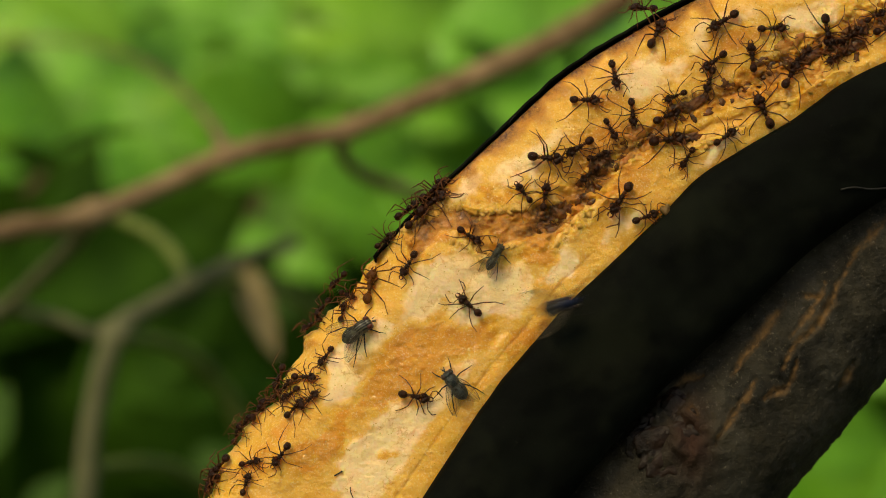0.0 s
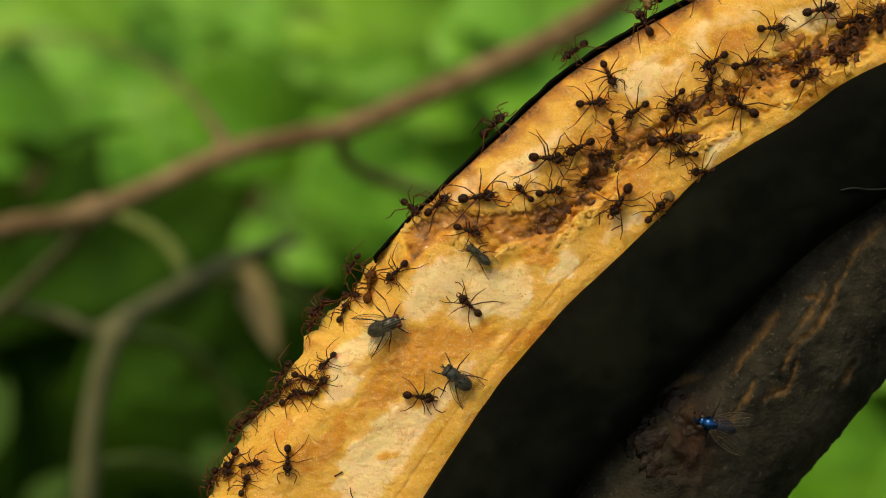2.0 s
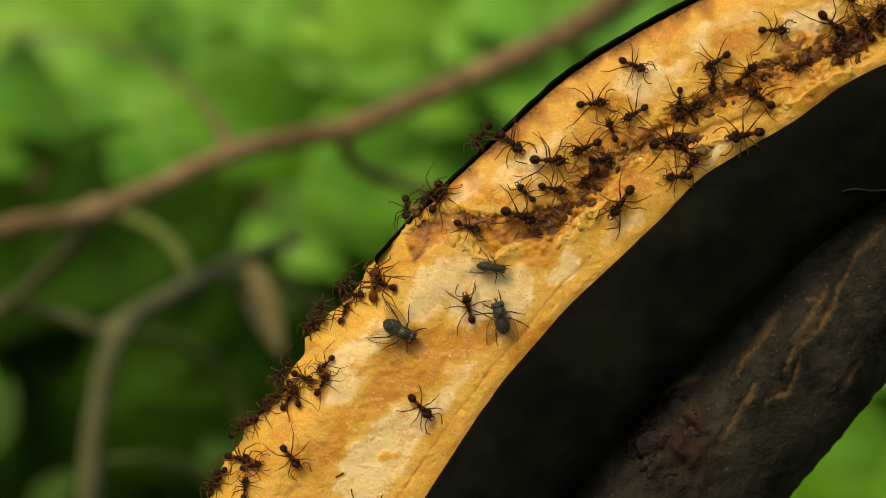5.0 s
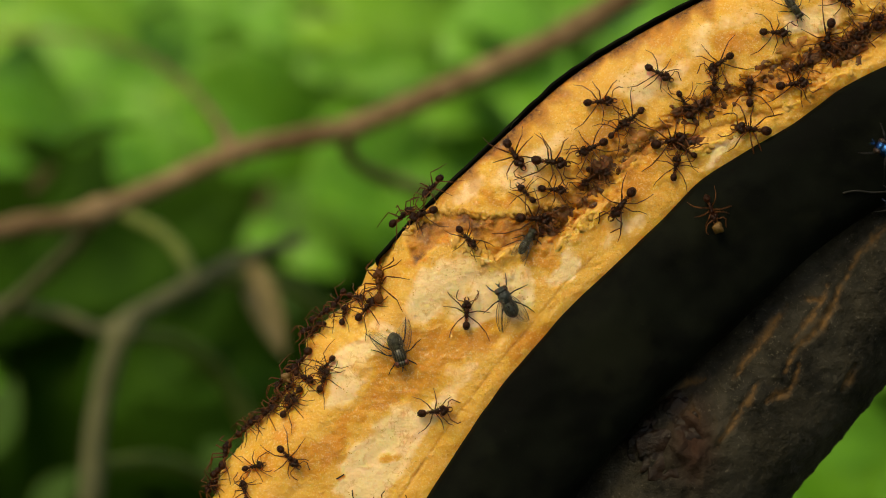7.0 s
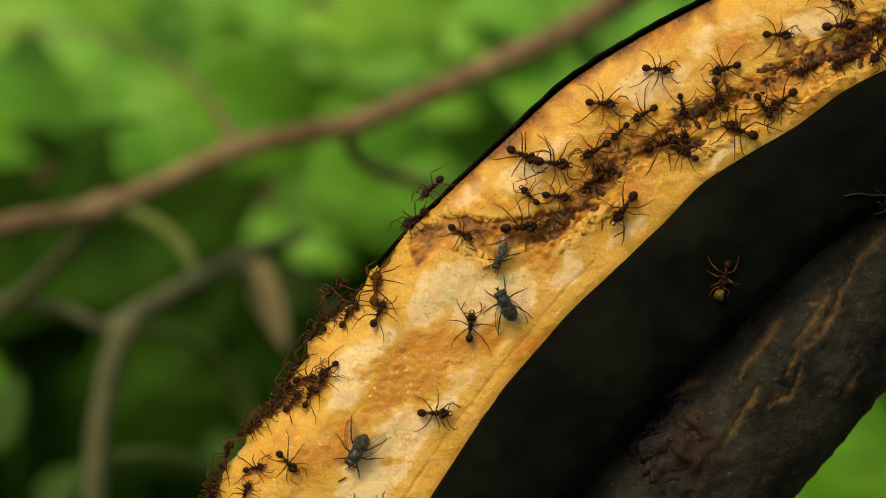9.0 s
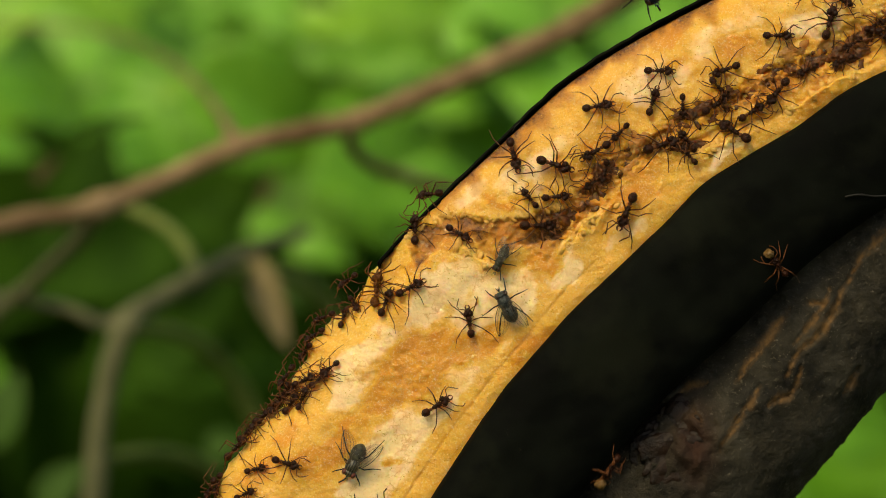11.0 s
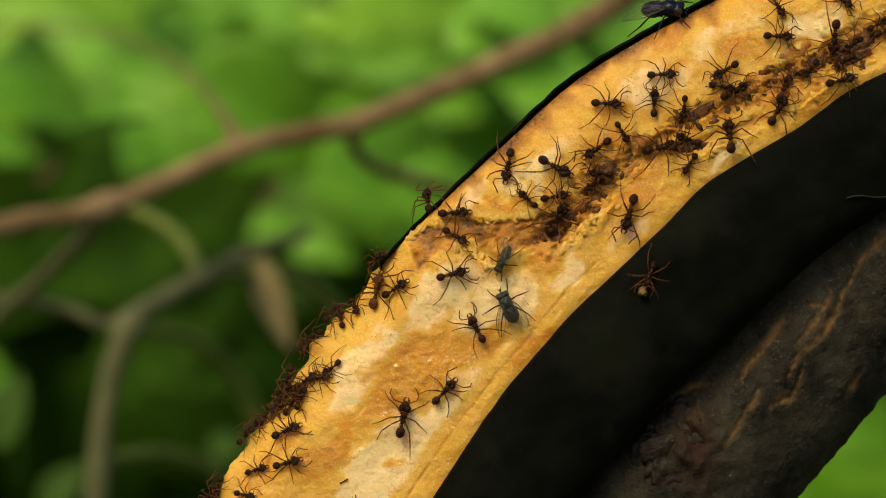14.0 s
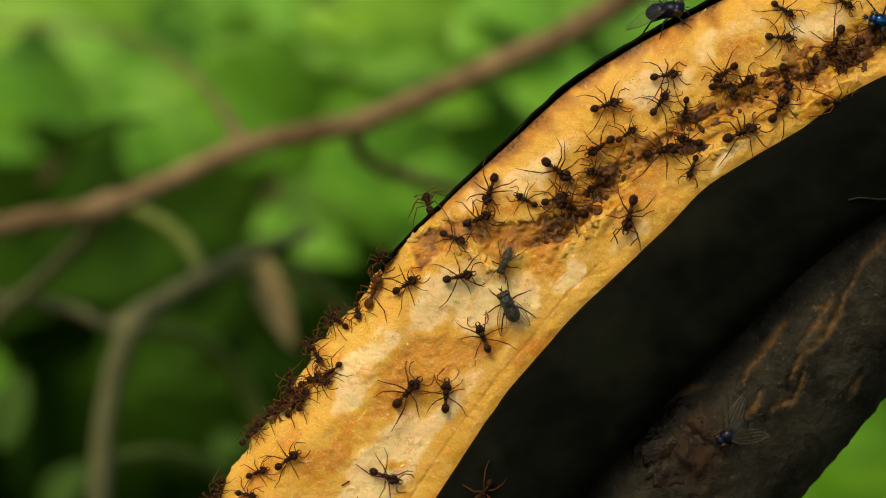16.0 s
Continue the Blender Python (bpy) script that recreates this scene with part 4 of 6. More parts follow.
def spike(bm, base, tip, r, sides=5):
    """A cone from base to tip."""
    a, b = Vector(base), Vector(tip)
    q = (b - a).to_track_quat("Z", "Y").to_matrix().to_4x4()
    bmesh.ops.create_cone(bm, segments=sides, radius1=r, radius2=r * 0.12, depth=(b - a).length, cap_ends=True, matrix=Matrix.Translation((a + b) / 2) @ q)


def jointed(bm, pts, radii, sides=6):
    """A thin limb through points, thicker at the joints' middle."""
    rings = []
    n = len(pts)
    for i, p in enumerate(pts):
        t = (Vector(pts[min(n - 1, i + 1)]) - Vector(pts[max(0, i - 1)])).normalized()
        a = t.cross(Vector((0.31, 0.17, 0.93))).normalized()
        b = a.cross(t)
        rings.append([bm.verts.new(Vector(p) + (a * math.cos(2 * math.pi * k / sides) + b * math.sin(2 * math.pi * k / sides)) * radii[i]) for k in range(sides)])
    for i in range(n - 1):
        for k in range(sides):
            bm.faces.new((rings[i][k], rings[i][(k + 1) % sides], rings[i + 1][(k + 1) % sides], rings[i + 1][k]))
    bm.faces.new(rings[0][::-1])
    bm.faces.new(rings[-1])


def ant_leg(coxa, knee, ankle, foot, thick=1.0):
    """A leg round its own hip: short hip, straight thigh swollen in its middle, sharp knee, long shin, thin jointed foot."""
    c = Vector(coxa)
    k, a, f = (Vector(p) - c for p in (knee, ankle, foot))
    bm = bmesh.new()
    pts = [Vector((0, 0, 0)), k * 0.10 + Vector((0, 0, -1)), k * 0.16, k * 0.45 + Vector((0, 0, 0.6)), k * 0.90, k, k + (a - k) * 0.07, k + (a - k) * 0.5, k + (a - k) * 0.94, a, a + (f - a) * 0.5 + Vector((0, 0, 0.5)), f]
    jointed(bm, pts, [q * thick for q in (1.7, 1.5, 0.85, 1.4, 0.95, 1.1, 0.85, 1.15, 0.85, 0.8, 0.62, 0.5)])
    return bm


def rough_up(bm, amount, seed):
    """Fine warts on a shell."""
    bm.normal_update()
    for v in bm.verts:
        v.co += v.normal * amount * noise.noise(v.co * 0.42 + Vector((seed * 7.0, 0, 0)))


def build_ant(kind, shell, leg_mat, label):
    """One ant, head towards +x, standing on z = 0, in plan units. kind varies the stance."""
    r = random.Random(40 + kind)
    ant = tagged(new("ant"), label, "ant", "ants feeding on the fruit")
    bm = bmesh.new()
    blob(bm, (-22, 0, 11.2), (8.2, 6.9, 6.7), 16, 11, -12)
    for k in range(5):
        spike(bm, (-23 + r.uniform(-6, 6), r.uniform(-5, 5), 16.6), (-24 + r.uniform(-7, 6), r.uniform(-6, 6), 19.6), 0.4, 4)
    rough_up(bm, 0.7, kind)
    part("gaster", bm, shell, ant)
    bm = bmesh.new()
    blob(bm, (-12.6, 0, 9.8), (2.6, 3.4, 3.4), 10, 7)
    blob(bm, (-9.0, 0, 9.6), (2.8, 2.2, 2.8), 10, 7)
    jointed(bm, [(-15, 0, 10), (-11, 0, 9.4), (-7, 0, 9.6), (-5, 0, 10)], [2.0, 1.6, 1.6, 2.2])
    part("petiole", bm, leg_mat, ant)
    bm = bmesh.new()
    blob(bm, (-3.6, 0, 10.4), (6.6, 3.7, 4.4), 12, 8, 8)
    blob(bm, (3.4, 0, 11.8), (5.6, 4.7, 5.0), 12, 8)
    blob(bm, (8.6, 0, 11.0), (3.4, 2.3, 2.4), 8, 6)
    for s in (-1, 1):
        spike(bm, (-6.5, 1.8 * s, 13.6), (-11.5, 4.2 * s, 18.5), 1.0)
        spike(bm, (0, 2.6 * s, 14.2), (-1.6, 4.9 * s, 19.4), 0.9)
        spike(bm, (5, 3.0 * s, 15.0), (5.8, 7.4 * s, 20.0), 1.1)
    rough_up(bm, 0.7, kind + 9)
    part("thorax", bm, shell, ant)
    bm = bmesh.new()
    for s in (-1, 1):                                   # heart-shaped head: two lobes behind, narrow in front
        blob(bm, (13.8, 4.1 * s, 11.4), (5.4, 5.2, 5.4), 12, 8)
        spike(bm, (11.8, 5.6 * s, 13.4), (7.6, 8.6 * s, 16.0), 1.3)
        spike(bm, (15.0, 2.2 * s, 15.0), (14.0, 2.8 * s, 18.0), 0.8)
        blob(bm, (18.2, 5.2 * s, 12.4), (1.2, 0.9, 1.2), 6, 5)
    blob(bm, (17.4, 0, 10.6), (6.8, 6.6, 5.4), 12, 8)
    rough_up(bm, 0.7, kind + 5)
    head = part("head", bm, shell, ant)
    for s in (-1, 1):
        bm = bmesh.new()
        jointed(bm, [(22, 2.8 * s, 9.4), (26, 3.8 * s, 8.6), (29, 2.2 * s, 8.0), (30.2, 0.5 * s, 7.8)], [1.6, 1.5, 1.0, 0.3])
        part("mandible", bm, leg_mat, head)
        ca = Vector((20.5, 2.6 * s, 13.2))
        bm = bmesh.new()
        bend = r.uniform(-6, 6)
        jointed(bm, [Vector(p) for p in ((0, 0, 0), (2, 5 * s, 3), (4 + bend * 0.3, 13 * s, 5), (9, 16 * s, 2), (17, (15 + bend) * s, -3), (23, (12 + bend) * s, -6))], [1.0, 0.85, 0.9, 0.95, 1.05, 0.85], 5)
        part("antenna", bm, leg_mat, ant).location = ca
        stance = ((6, 3.0, (17, 14, 20), (26, 25, 8), (35, 30, 0.3)), (1, 3.2, (3, 18, 22), (-1, 30, 9), (-4, 41, 0.3)), (-4, 3.0, (-15, 17, 23), (-30, 28, 9), (-46, 33, 0.3)))
        for q, (cx, cy, kn, an, ft) in enumerate(stance):
            dx, dy = r.uniform(-10, 10), r.uniform(-8, 6)
            c = Vector((cx, cy * s, 8.4))
            bm = ant_leg(c, (kn[0] + dx * 0.5, (kn[1] + dy * 0.4) * s, kn[2] + r.uniform(-2, 2)), (an[0] + dx, (an[1] + dy) * s, an[2]), (ft[0] + dx * 1.2, (ft[1] + dy) * s, ft[2]))
            part("leg", bm, leg_mat, ant).location = c
    return ant


ANT_SIZES = [1.05, 0.98, 0.93, 0.95, 0.8, 0.8, 1.04, 0.8, 0.93, 0.84, 0.93, 0.92, 0.88, 0.83, 0.8, 0.86, 0.82, 0.82, 1.22, 0.8, 0.8, 0.97, 1, 0.95, 1.18, 1.11, 0.8, 0.93, 1.22, 1.04, 0.82, 0.8, 0.93, 0.8, 1, 0.98, 0.88, 1.11, 1.11, 1, 1.03, 0.97, 1.22, 1.09, 0.89, 0.92, 0.86, 1.22, 1.22, 0.8, 0.95, 1.14, 0.8, 1.01, 0.8, 0.86, 0.84, 0.95, 1.01, 1.02, 0.8, 0.88, 0.8, 0.8, 0.8, 0.8, 0.8, 0.8, 0.8, 1.22]
WORDS = "dark reddish-brown spiny ant with long thin legs on the pulp"
stock = [build_ant(k, ANT_DARK, ANT_LEG, WORDS) for k in range(9)]
amber = build_ant(12, AMBER, AMBER, "large translucent amber ant braced at the fruit's edge")
ants = []
used = set()
for i, size in enumerate(ANT_SIZES):
    src = amber if i == 18 else stock[i * 5 % 9]
    if src.name in used:
        ant = copy_thing(src, Matrix.Identity(4))
    else:
        ant = src
        used.add(src.name)
    ant.scale = (U * size,) * 3
    ants.append(ant)


def add_crumb(ant, r, seed, x=40):
    bm = bmesh.new()
    bmesh.ops.create_icosphere(bm, subdivisions=3, radius=r, matrix=Matrix.Translation((x, 0, 13)))
    for v in bm.verts:
        v.co += v.normal * (r * 0.45 * noise.fractal(v.co * (1.2 / r) + Vector((seed, 0, 0)), 0.9, 2, 3))
    part("pulp_crumb", bm, CRUMB, ant, "carried crumb of yellow pulp")
    tagged(ant, "dark reddish-brown ant carrying a crumb of yellow pulp")


add_crumb(ants[45], 10, 1.0, 38)
add_crumb(ants[46], 10, 4.0, 37)
add_crumb(ants[40], 9, 7.0, 36)


def build_fly(size, thorax, belly, eye, label, spread=26, kind=0, close=None, long=74):
    """A fly, head towards +x, standing on z = 0, in plan units before its size."""
    r = random.Random(70 + kind)
    close = spread if close is None else close
    fly = tagged(new("fly"), label, "fly", "flies on the fruit")
    bm = bmesh.new()
    for v in blob(bm, (9, 0, 20), (17, 13.6, 13), 20, 12):   # boxy shoulders
        q = abs(v.co.x - 9) / 18
        v.co.y *= 1 + 0.35 * q * q
    blob(bm, (-6, 0, 23), (8, 9, 6), 12, 8)
    for k in range(26):
        x, y = r.uniform(-8, 20), r.uniform(-9, 9)
        z = 20 + 13 * math.sqrt(max(0.05, 1 - ((x - 9) / 18) ** 2 - (y / 15) ** 2))
        spike(bm, (x, y, z - 0.6), (x - 5, y * 1.15, z + 3.5), 0.32, 3)
    part("thorax", bm, thorax, fly)
    bm = bmesh.new()
    for v in blob(bm, (-16, 0, 18), (22, 15.5, 12.5), 20, 14, -6):
        v.co.z += 0.5 * math.sin(v.co.x * 0.55)
        if v.co.x < -30:
            v.co.y *= 1 - 0.018 * (-30 - v.co.x)
    part("abdomen", bm, belly, fly)
    bm = bmesh.new()
    blob(bm, (24.5, 0, 19), (8.5, 13, 10.5), 16, 10)
    jointed(bm, [(34, 0, 12), (36, 0, 6), (37, 0, 1)], [2.2, 1.6, 2.0])
    for s in (-1, 1):
        jointed(bm, [(36, 2 * s, 20), (40, 3 * s, 18), (43, 4 * s, 16)], [0.7, 0.9, 0.3], 5)
    head = part("head", bm, thorax, fly)
    for s in (-1, 1):
        bm = bmesh.new()
        blob(bm, (25.5, 9.2 * s, 20.5), (7.0, 5.4, 9.0), 14, 10)
        part("eye", bm, eye, head)
        bm = bmesh.new()                                # wing: a thin veined blade, folded back
        n, top, low = 14, [], []
        ang = radians(180 - (spread if s < 0 else close) * s + r.uniform(-4, 4))
        d, e = Vector((math.cos(ang), -math.sin(ang) * 1.0, 0)), Vector((math.sin(ang), math.cos(ang), 0)) * s
        d.y = abs(d.y) * s
        e = Vector((-abs(d.y), -abs(d.x) * s, 0)) * -1
        for i in range(n + 1):
            u = i / n
            mid = Vector((8, 9 * s, 29)) + d * (long * u) + Vector((0, 0, -7 * u * u + 2))
            w1, w2 = 3 + 8 * math.sin(math.pi * min(1, u * 1.05)) ** 0.7, 3 + 17 * math.sin(math.pi * u ** 0.9) ** 0.8
            row = [mid + e * (w1 - (w1 + w2) * q / 5) + Vector((0, 0, 0.8 * math.sin(q * 2.2 + u * 9))) for q in range(6)]
            top.append([bm.verts.new(p) for p in row])
            low.append([bm.verts.new(p - Vector((0, 0, 0.35))) for p in row])
        for g in (top, low):
            for i in range(n):
                for q in range(5):
                    bm.faces.new((g[i][q], g[i + 1][q], g[i + 1][q + 1], g[i][q + 1]))
        for i in range(n):
            for q in (0, 5):
                bm.faces.new((top[i][q], top[i + 1][q], low[i + 1][q], low[i][q]))
        wing = part("wing", bm, WING, fly, "smoky clear veined wing")
        bm = bmesh.new()
        for q0, q1, ue in ((0.0, 0.0, 0.98), (0.9, 0.6, 0.97), (1.9, 1.8, 0.96), (2.6, 3.4, 0.9), (3.2, 4.6, 0.72)):
            line = []
            for i in range(11):
                u = ue * i / 10
                mid = Vector((8, 9 * s, 29)) + d * (long * u) + Vector((0, 0, -7 * u * u + 2))
                w1, w2 = 3 + 8 * math.sin(math.pi * min(1, u * 1.05)) ** 0.7, 3 + 17 * math.sin(math.pi * u ** 0.9) ** 0.8
                q = q0 + (q1 - q0) * u
                line.append(mid + e * (w1 - (w1 + w2) * q / 5) + Vector((0, 0, 0.8 * math.sin(q * 2.2 + u * 9))))
            jointed(bm, line, [0.7 if q0 == 0 else 0.34] * 11, 4)
        part("vein", bm, VEIN, wing)
        for cx, kn, an, ft in ((18, (29, 17, 18), (38, 24, 9), (47, 29, 0.4)), (8, (8, 25, 22), (2, 40, 10), (-2, 54, 0.4)), (-2, (-18, 23, 22), (-36, 34, 9), (-54, 43, 0.4))):
            dx = r.uniform(-5, 5)
            c = Vector((cx, 7 * s, 11))
            leg = part("leg", ant_leg(c, (kn[0] + dx * 0.5, kn[1] * s, kn[2]), (an[0] + dx, an[1] * s, an[2]), (ft[0] + dx, ft[1] * s, ft[2]), 1.35), FLY_BLACK, fly)
            leg.location = c
    fly.scale = (U * size,) * 3
    return fly


flies = [
    build_fly(0.9, STRIPE, FLY_OLIVE, EYE_RED, "grey striped flesh fly with red eyes and spread wings", 27, 0, None, 68),
    build_fly(0.86, FLY_GREY, FLY_BELLY, EYE_DARK, "dark blue-grey bristly fly with folded clear wings", 8, 1, 24, 66),
    build_fly(0.74, FLY_OLIVE, FLY_OLIVE, EYE_DARK, "small olive-black fly with wings folded flat", 6, 2, None, 62),
    build_fly(1.0, BLUE, NAVY, EYE_DARK, "metallic blue-green blowfly flitting about the fruit", 22, 3),
    build_fly(1.12, NAVY, NAVY, EYE_DARK, "large blue-black fly perched on the peel's rim", 20, 4),
    build_fly(0.70, FLY_OLIVE, FLY_OLIVE, EYE_DARK, "small dark olive fly on the yellow pulp", 8, 5, None, 58),
    build_fly(0.95, NAVY, FLY_BLACK, EYE_DARK, "blue-black blowfly walking down the dark bark", 28, 6),
]


for k in (2, 5):                                        # slim bodies
    for c in flies[k].children_recursive:
        c.location.y *= 0.72
        for v in c.data.vertices:
            v.co.y *= 0.72

# ---- how things move ----
def stand(x, y, a, h=0.0, reach=16.0):
    """The pose of an insect at a plan place, heading a degrees (0 to the viewer's right, 90 up), lifted h over the ground under it."""
    out = None
    bark = y > 560 and x > 1120 and math.hypot(x - 1266, y - 766) < 420 and (x - 1120) + (y - 560) > 330
    if h < 3 and not bark:                                       # beyond the rim: feet on its edge, back turned outwards
        d = np.hypot(SURFACE[:, 0] - x, SURFACE[:, 1] - y)
        k = int(d.argmin())
        if d[k] > 5:
            out = Vector(((x - SURFACE[k, 0]) / d[k], (y - SURFACE[k, 1]) / d[k]))
            f = min(d[k], 9.0)
            x, y = x - out.x * f, y - out.y * f
    gh, gx, gy = surface(x, y, reach)
    if bark:
        d = np.hypot(BRANCH[:, 0] - x, BRANCH[:, 1] - y)
        near = BRANCH[np.argsort(d)[:10]]
        gh, gx, gy = float(near[:, 2].mean()), 0.0, 0.0
    flat = 1.0 / (1.0 + 0.02 * h)
    n = Vector((-gx * flat * 0.8, -1.0, gy * flat * 0.8)).normalized()
    if out:
        gh = float(SURFACE[k, 2])
        n = Vector((0.75 * out.x, -0.66, -0.75 * out.y)).normalized()
    f = Vector((math.cos(radians(a)), 0, math.sin(radians(a))))
    f = (f - n * f.dot(n)).normalized()
    s = n.cross(f)
    m = Matrix((f, s, n)).transposed().to_4x4()
    return Matrix.Translation(W(x, y, gh + h)) @ m


def glide(rows, t):
    """A row between given rows."""
    for p, q in zip(rows, rows[1:]):
        if p[0] <= t <= q[0]:
            k = (t - p[0]) / max(1e-6, q[0] - p[0])
            return [a + (b - a) * k for a, b in zip(p, q)]
    return list(rows[-1])


def swing_legs(body, rows, stride):
    """Legs swing in two sets of three while the body travels, and shift now and then while it rests."""
    r = random.Random(int(rows[0][1] * 7 + rows[0][2]))
    legs = [c for c in body.children if c.name.split(".")[0] == "leg"]
    feelers = [c for c in body.children if c.name.split(".")[0] == "antenna"]
    times, phase, ph = [0.0], {0.0: (0.0, 0.0)}, 0.0
    for p, q in zip(rows, rows[1:]):
        far, dt = math.hypot(q[1] - p[1], q[2] - p[2]), q[0] - p[0]
        n = max(1, int(dt / 0.14)) if far / dt > 18 else max(1, int(dt / 1.3))
        for k in range(1, n + 1):
            t = round((p[0] + dt * k / n) * FPS) / FPS
            if t > times[-1] + 0.034:
                ph += far / n / stride * 2 * math.pi
                times.append(t)
                phase[t] = (ph, min(1.0, far / dt / 40))
    for i, leg in enumerate(legs):
        left, c = leg.location.y > 0, leg.location.copy()
        rank = sorted({round(l.location.x) for l in legs}).index(round(c.x))
        off = math.pi * ((rank + (1 if left else 0)) % 2)
        rest = r.uniform(-13, 13)
        out = []
        for t in times:
            a, go = phase[t]
            ang = rest + go * 20 * math.sin(a + off) + (1 - go) * r.uniform(-5, 5)
            lift = go * 6 * max(0.0, math.cos(a + off)) * (1 if left else -1)
            out.append((t, Matrix.Translation(c) @ pose(0, 0, 0, lift, 0, ang if left else -ang)))
        walk(leg, out)
    for f in feelers:
        c = f.location.copy()
        walk(f, [(t, Matrix.Translation(c) @ pose(0, 0, 0, r.uniform(-8, 8), r.uniform(-10, 10), r.uniform(-16, 16))) for t in times[::2] + ([times[-1]] if len(times) % 2 == 0 else [])])


def crawl(ant, rows):
    """Keys an ant along rows of seconds, plan place and heading."""
    r = random.Random(int(rows[0][1] * 3 + rows[0][2]))
    full = [rows[0]]
    for p, q in zip(rows, rows[1:]):
        far = math.hypot(q[1] - p[1], q[2] - p[2])
        n = max(1, int(far / 28), int((q[0] - p[0]) / 0.9))
        n = min(n, max(1, int((q[0] - p[0]) / 0.07)))
        for k in range(1, n + 1):
            m = glide([p, q], p[0] + (q[0] - p[0]) * k / n)
            if k < n:
                m = [m[0], m[1] + r.uniform(-1.2, 1.2), m[2] + r.uniform(-1.2, 1.2), m[3] + r.uniform(-4, 4)]
            full.append(m)
    walk(ant, [(t, stand(x, y, a)) for t, x, y, a in full])
    swing_legs(ant, full, 30.0)


def buzz(fly, rows):
    """Keys a fly along rows of seconds, plan place, heading and height over the ground."""
    walk(fly, [(t, stand(x, y, a, h, 24.0)) for t, x, y, a, h in rows])
    swing_legs(fly, rows, 45.0)


# ---- keyed motion ----
def motions():
    crawl(ants[0], [(0, 736, 701, -11), (1.5, 746, 700, -10), (3.5, 736, 700, 0), (4.2, 734, 715, -67), (6.5, 766, 723, 15), (7, 767, 722, 8), (9, 764, 720, -1), (11.5, 769, 702, 39), (12.5, 772, 690, 42), (14.3, 779, 676, 49), (15, 777, 678, 65), (16, 777, 681, 87)])
    crawl(ants[1], [(0, 829, 539, 139), (1.5, 830, 538, 139), (3.5, 829, 536, 118), (6.5, 823, 548, 91), (7, 822, 549, 89), (9, 826, 566, 84), (11.5, 822, 555, 100), (12.5, 818, 561, 90), (13.6, 831, 557, 121), (14.3, 836, 573, 117), (15, 843, 568, 118), (16, 842, 579, 112)])
    crawl(ants[2], [(0, 831, 420, -33), (1.5, 828, 418, -26), (2.7, 829, 393, -5), (3.5, 828, 391, -1), (4.2, 830, 393, -6), (6.5, 821, 420, -42), (7, 823, 418, -50), (9, 811, 405, -34), (12.5, 802, 404, -37), (14.3, 797, 408, -32), (16, 792, 407, -27)])
    crawl(ants[3], [(0, 499, 807, -127), (1.5, 508, 814, -98), (3.5, 517, 810, -58), (7, 510, 804, -44), (9, 505, 808, -44), (12.5, 502, 807, 5), (14.3, 502, 804, 16), (16, 500, 797, 34)])
    crawl(ants[4], [(0, 448, 820, 6), (3.5, 447, 825, 8), (7, 450, 822, 7), (9, 448, 820, 6), (12.5, 450, 820, 8), (16, 447, 821, 15)])
    crawl(ants[5], [(0, 439, 856, 75), (3.5, 436, 859, 66), (7, 433, 863, 110), (9, 431, 862, 67), (12.5, 431, 866, -15), (16, 428, 860, -13)])
    crawl(ants[6], [(0, 393, 830, -142), (1.5, 396, 828, -151), (2.05, 416, 822, -103), (2.6, 436, 817, -55), (3.5, 446, 819, -56), (4.3, 440, 818, -56), (5.4, 418, 808, 22), (6.5, 397, 797, 100), (9, 395, 792, 94), (11.3, 420, 782, 39), (12.5, 441, 767, 39), (13.4, 465, 762, 16), (14.5, 534, 741, 16), (15, 578, 768, -5), (15.3, 600, 785, -11), (15.6, 616, 804, -16), (16, 671, 825, -21)])
    crawl(ants[7], [(0, 372, 856, -137), (1.5, 392, 832, -148), (3.5, 400, 844, -159), (7, 385, 846, -90), (9, 381, 847, -76), (12.5, 375, 849, -109), (16, 374, 850, -98)])
    crawl(ants[8], [(0, 460, 724, 71), (1.5, 462, 719, 63), (3.5, 460, 729, 30), (7, 474, 730, 27), (9, 465, 730, 18), (12.5, 470, 727, 27), (16, 467, 726, 25)])
    crawl(ants[9], [(0, 418, 766, 54), (3.5, 412, 757, 32), (7, 432, 750, 39), (9, 435, 749, 36), (12.5, 428, 756, 39), (16, 429, 752, 42)])
    crawl(ants[10], [(0, 500, 672, -107), (3.5, 498, 649, -145), (7, 496, 664, -110), (9, 503, 659, -112), (12.5, 492, 649, -137), (16, 506, 664, -63)])
    crawl(ants[11], [(0, 544, 670, -9), (3.5, 541, 671, -30), (7, 540, 665, -29), (9, 541, 663, -3), (12.5, 536, 664, 30), (16, 543, 658, 15)])
    crawl(ants[12], [(0, 526, 724, 46), (1.5, 520, 705, 22), (3.5, 516, 697, 53), (7, 515, 716, 53), (9, 518, 702, 39), (12.5, 514, 702, 52), (16, 514, 702, 52)])
    crawl(ants[13], [(0, 518, 700, -157), (1.5, 545, 696, -153), (2.5, 539, 697, -228), (3.5, 533, 697, -302), (5.25, 526, 697, -229), (7, 520, 696, -156), (8, 532, 693, -222), (9, 544, 691, -289), (12.5, 527, 692, -290), (16, 529, 690, -293)])
    crawl(ants[14], [(0, 579, 634, -129), (1.5, 582, 640, -138), (3.5, 575, 645, -140), (7, 577, 644, -134), (9, 577, 645, -149), (12.5, 579, 641, -148), (16, 578, 641, -144)])
    crawl(ants[15], [(0, 551, 708, 42), (1.5, 565, 684, 45), (3.5, 573, 684, 54), (7, 573, 667, 72), (9, 566, 665, 65), (12.5, 561, 657, 18), (16, 557, 659, -13)])
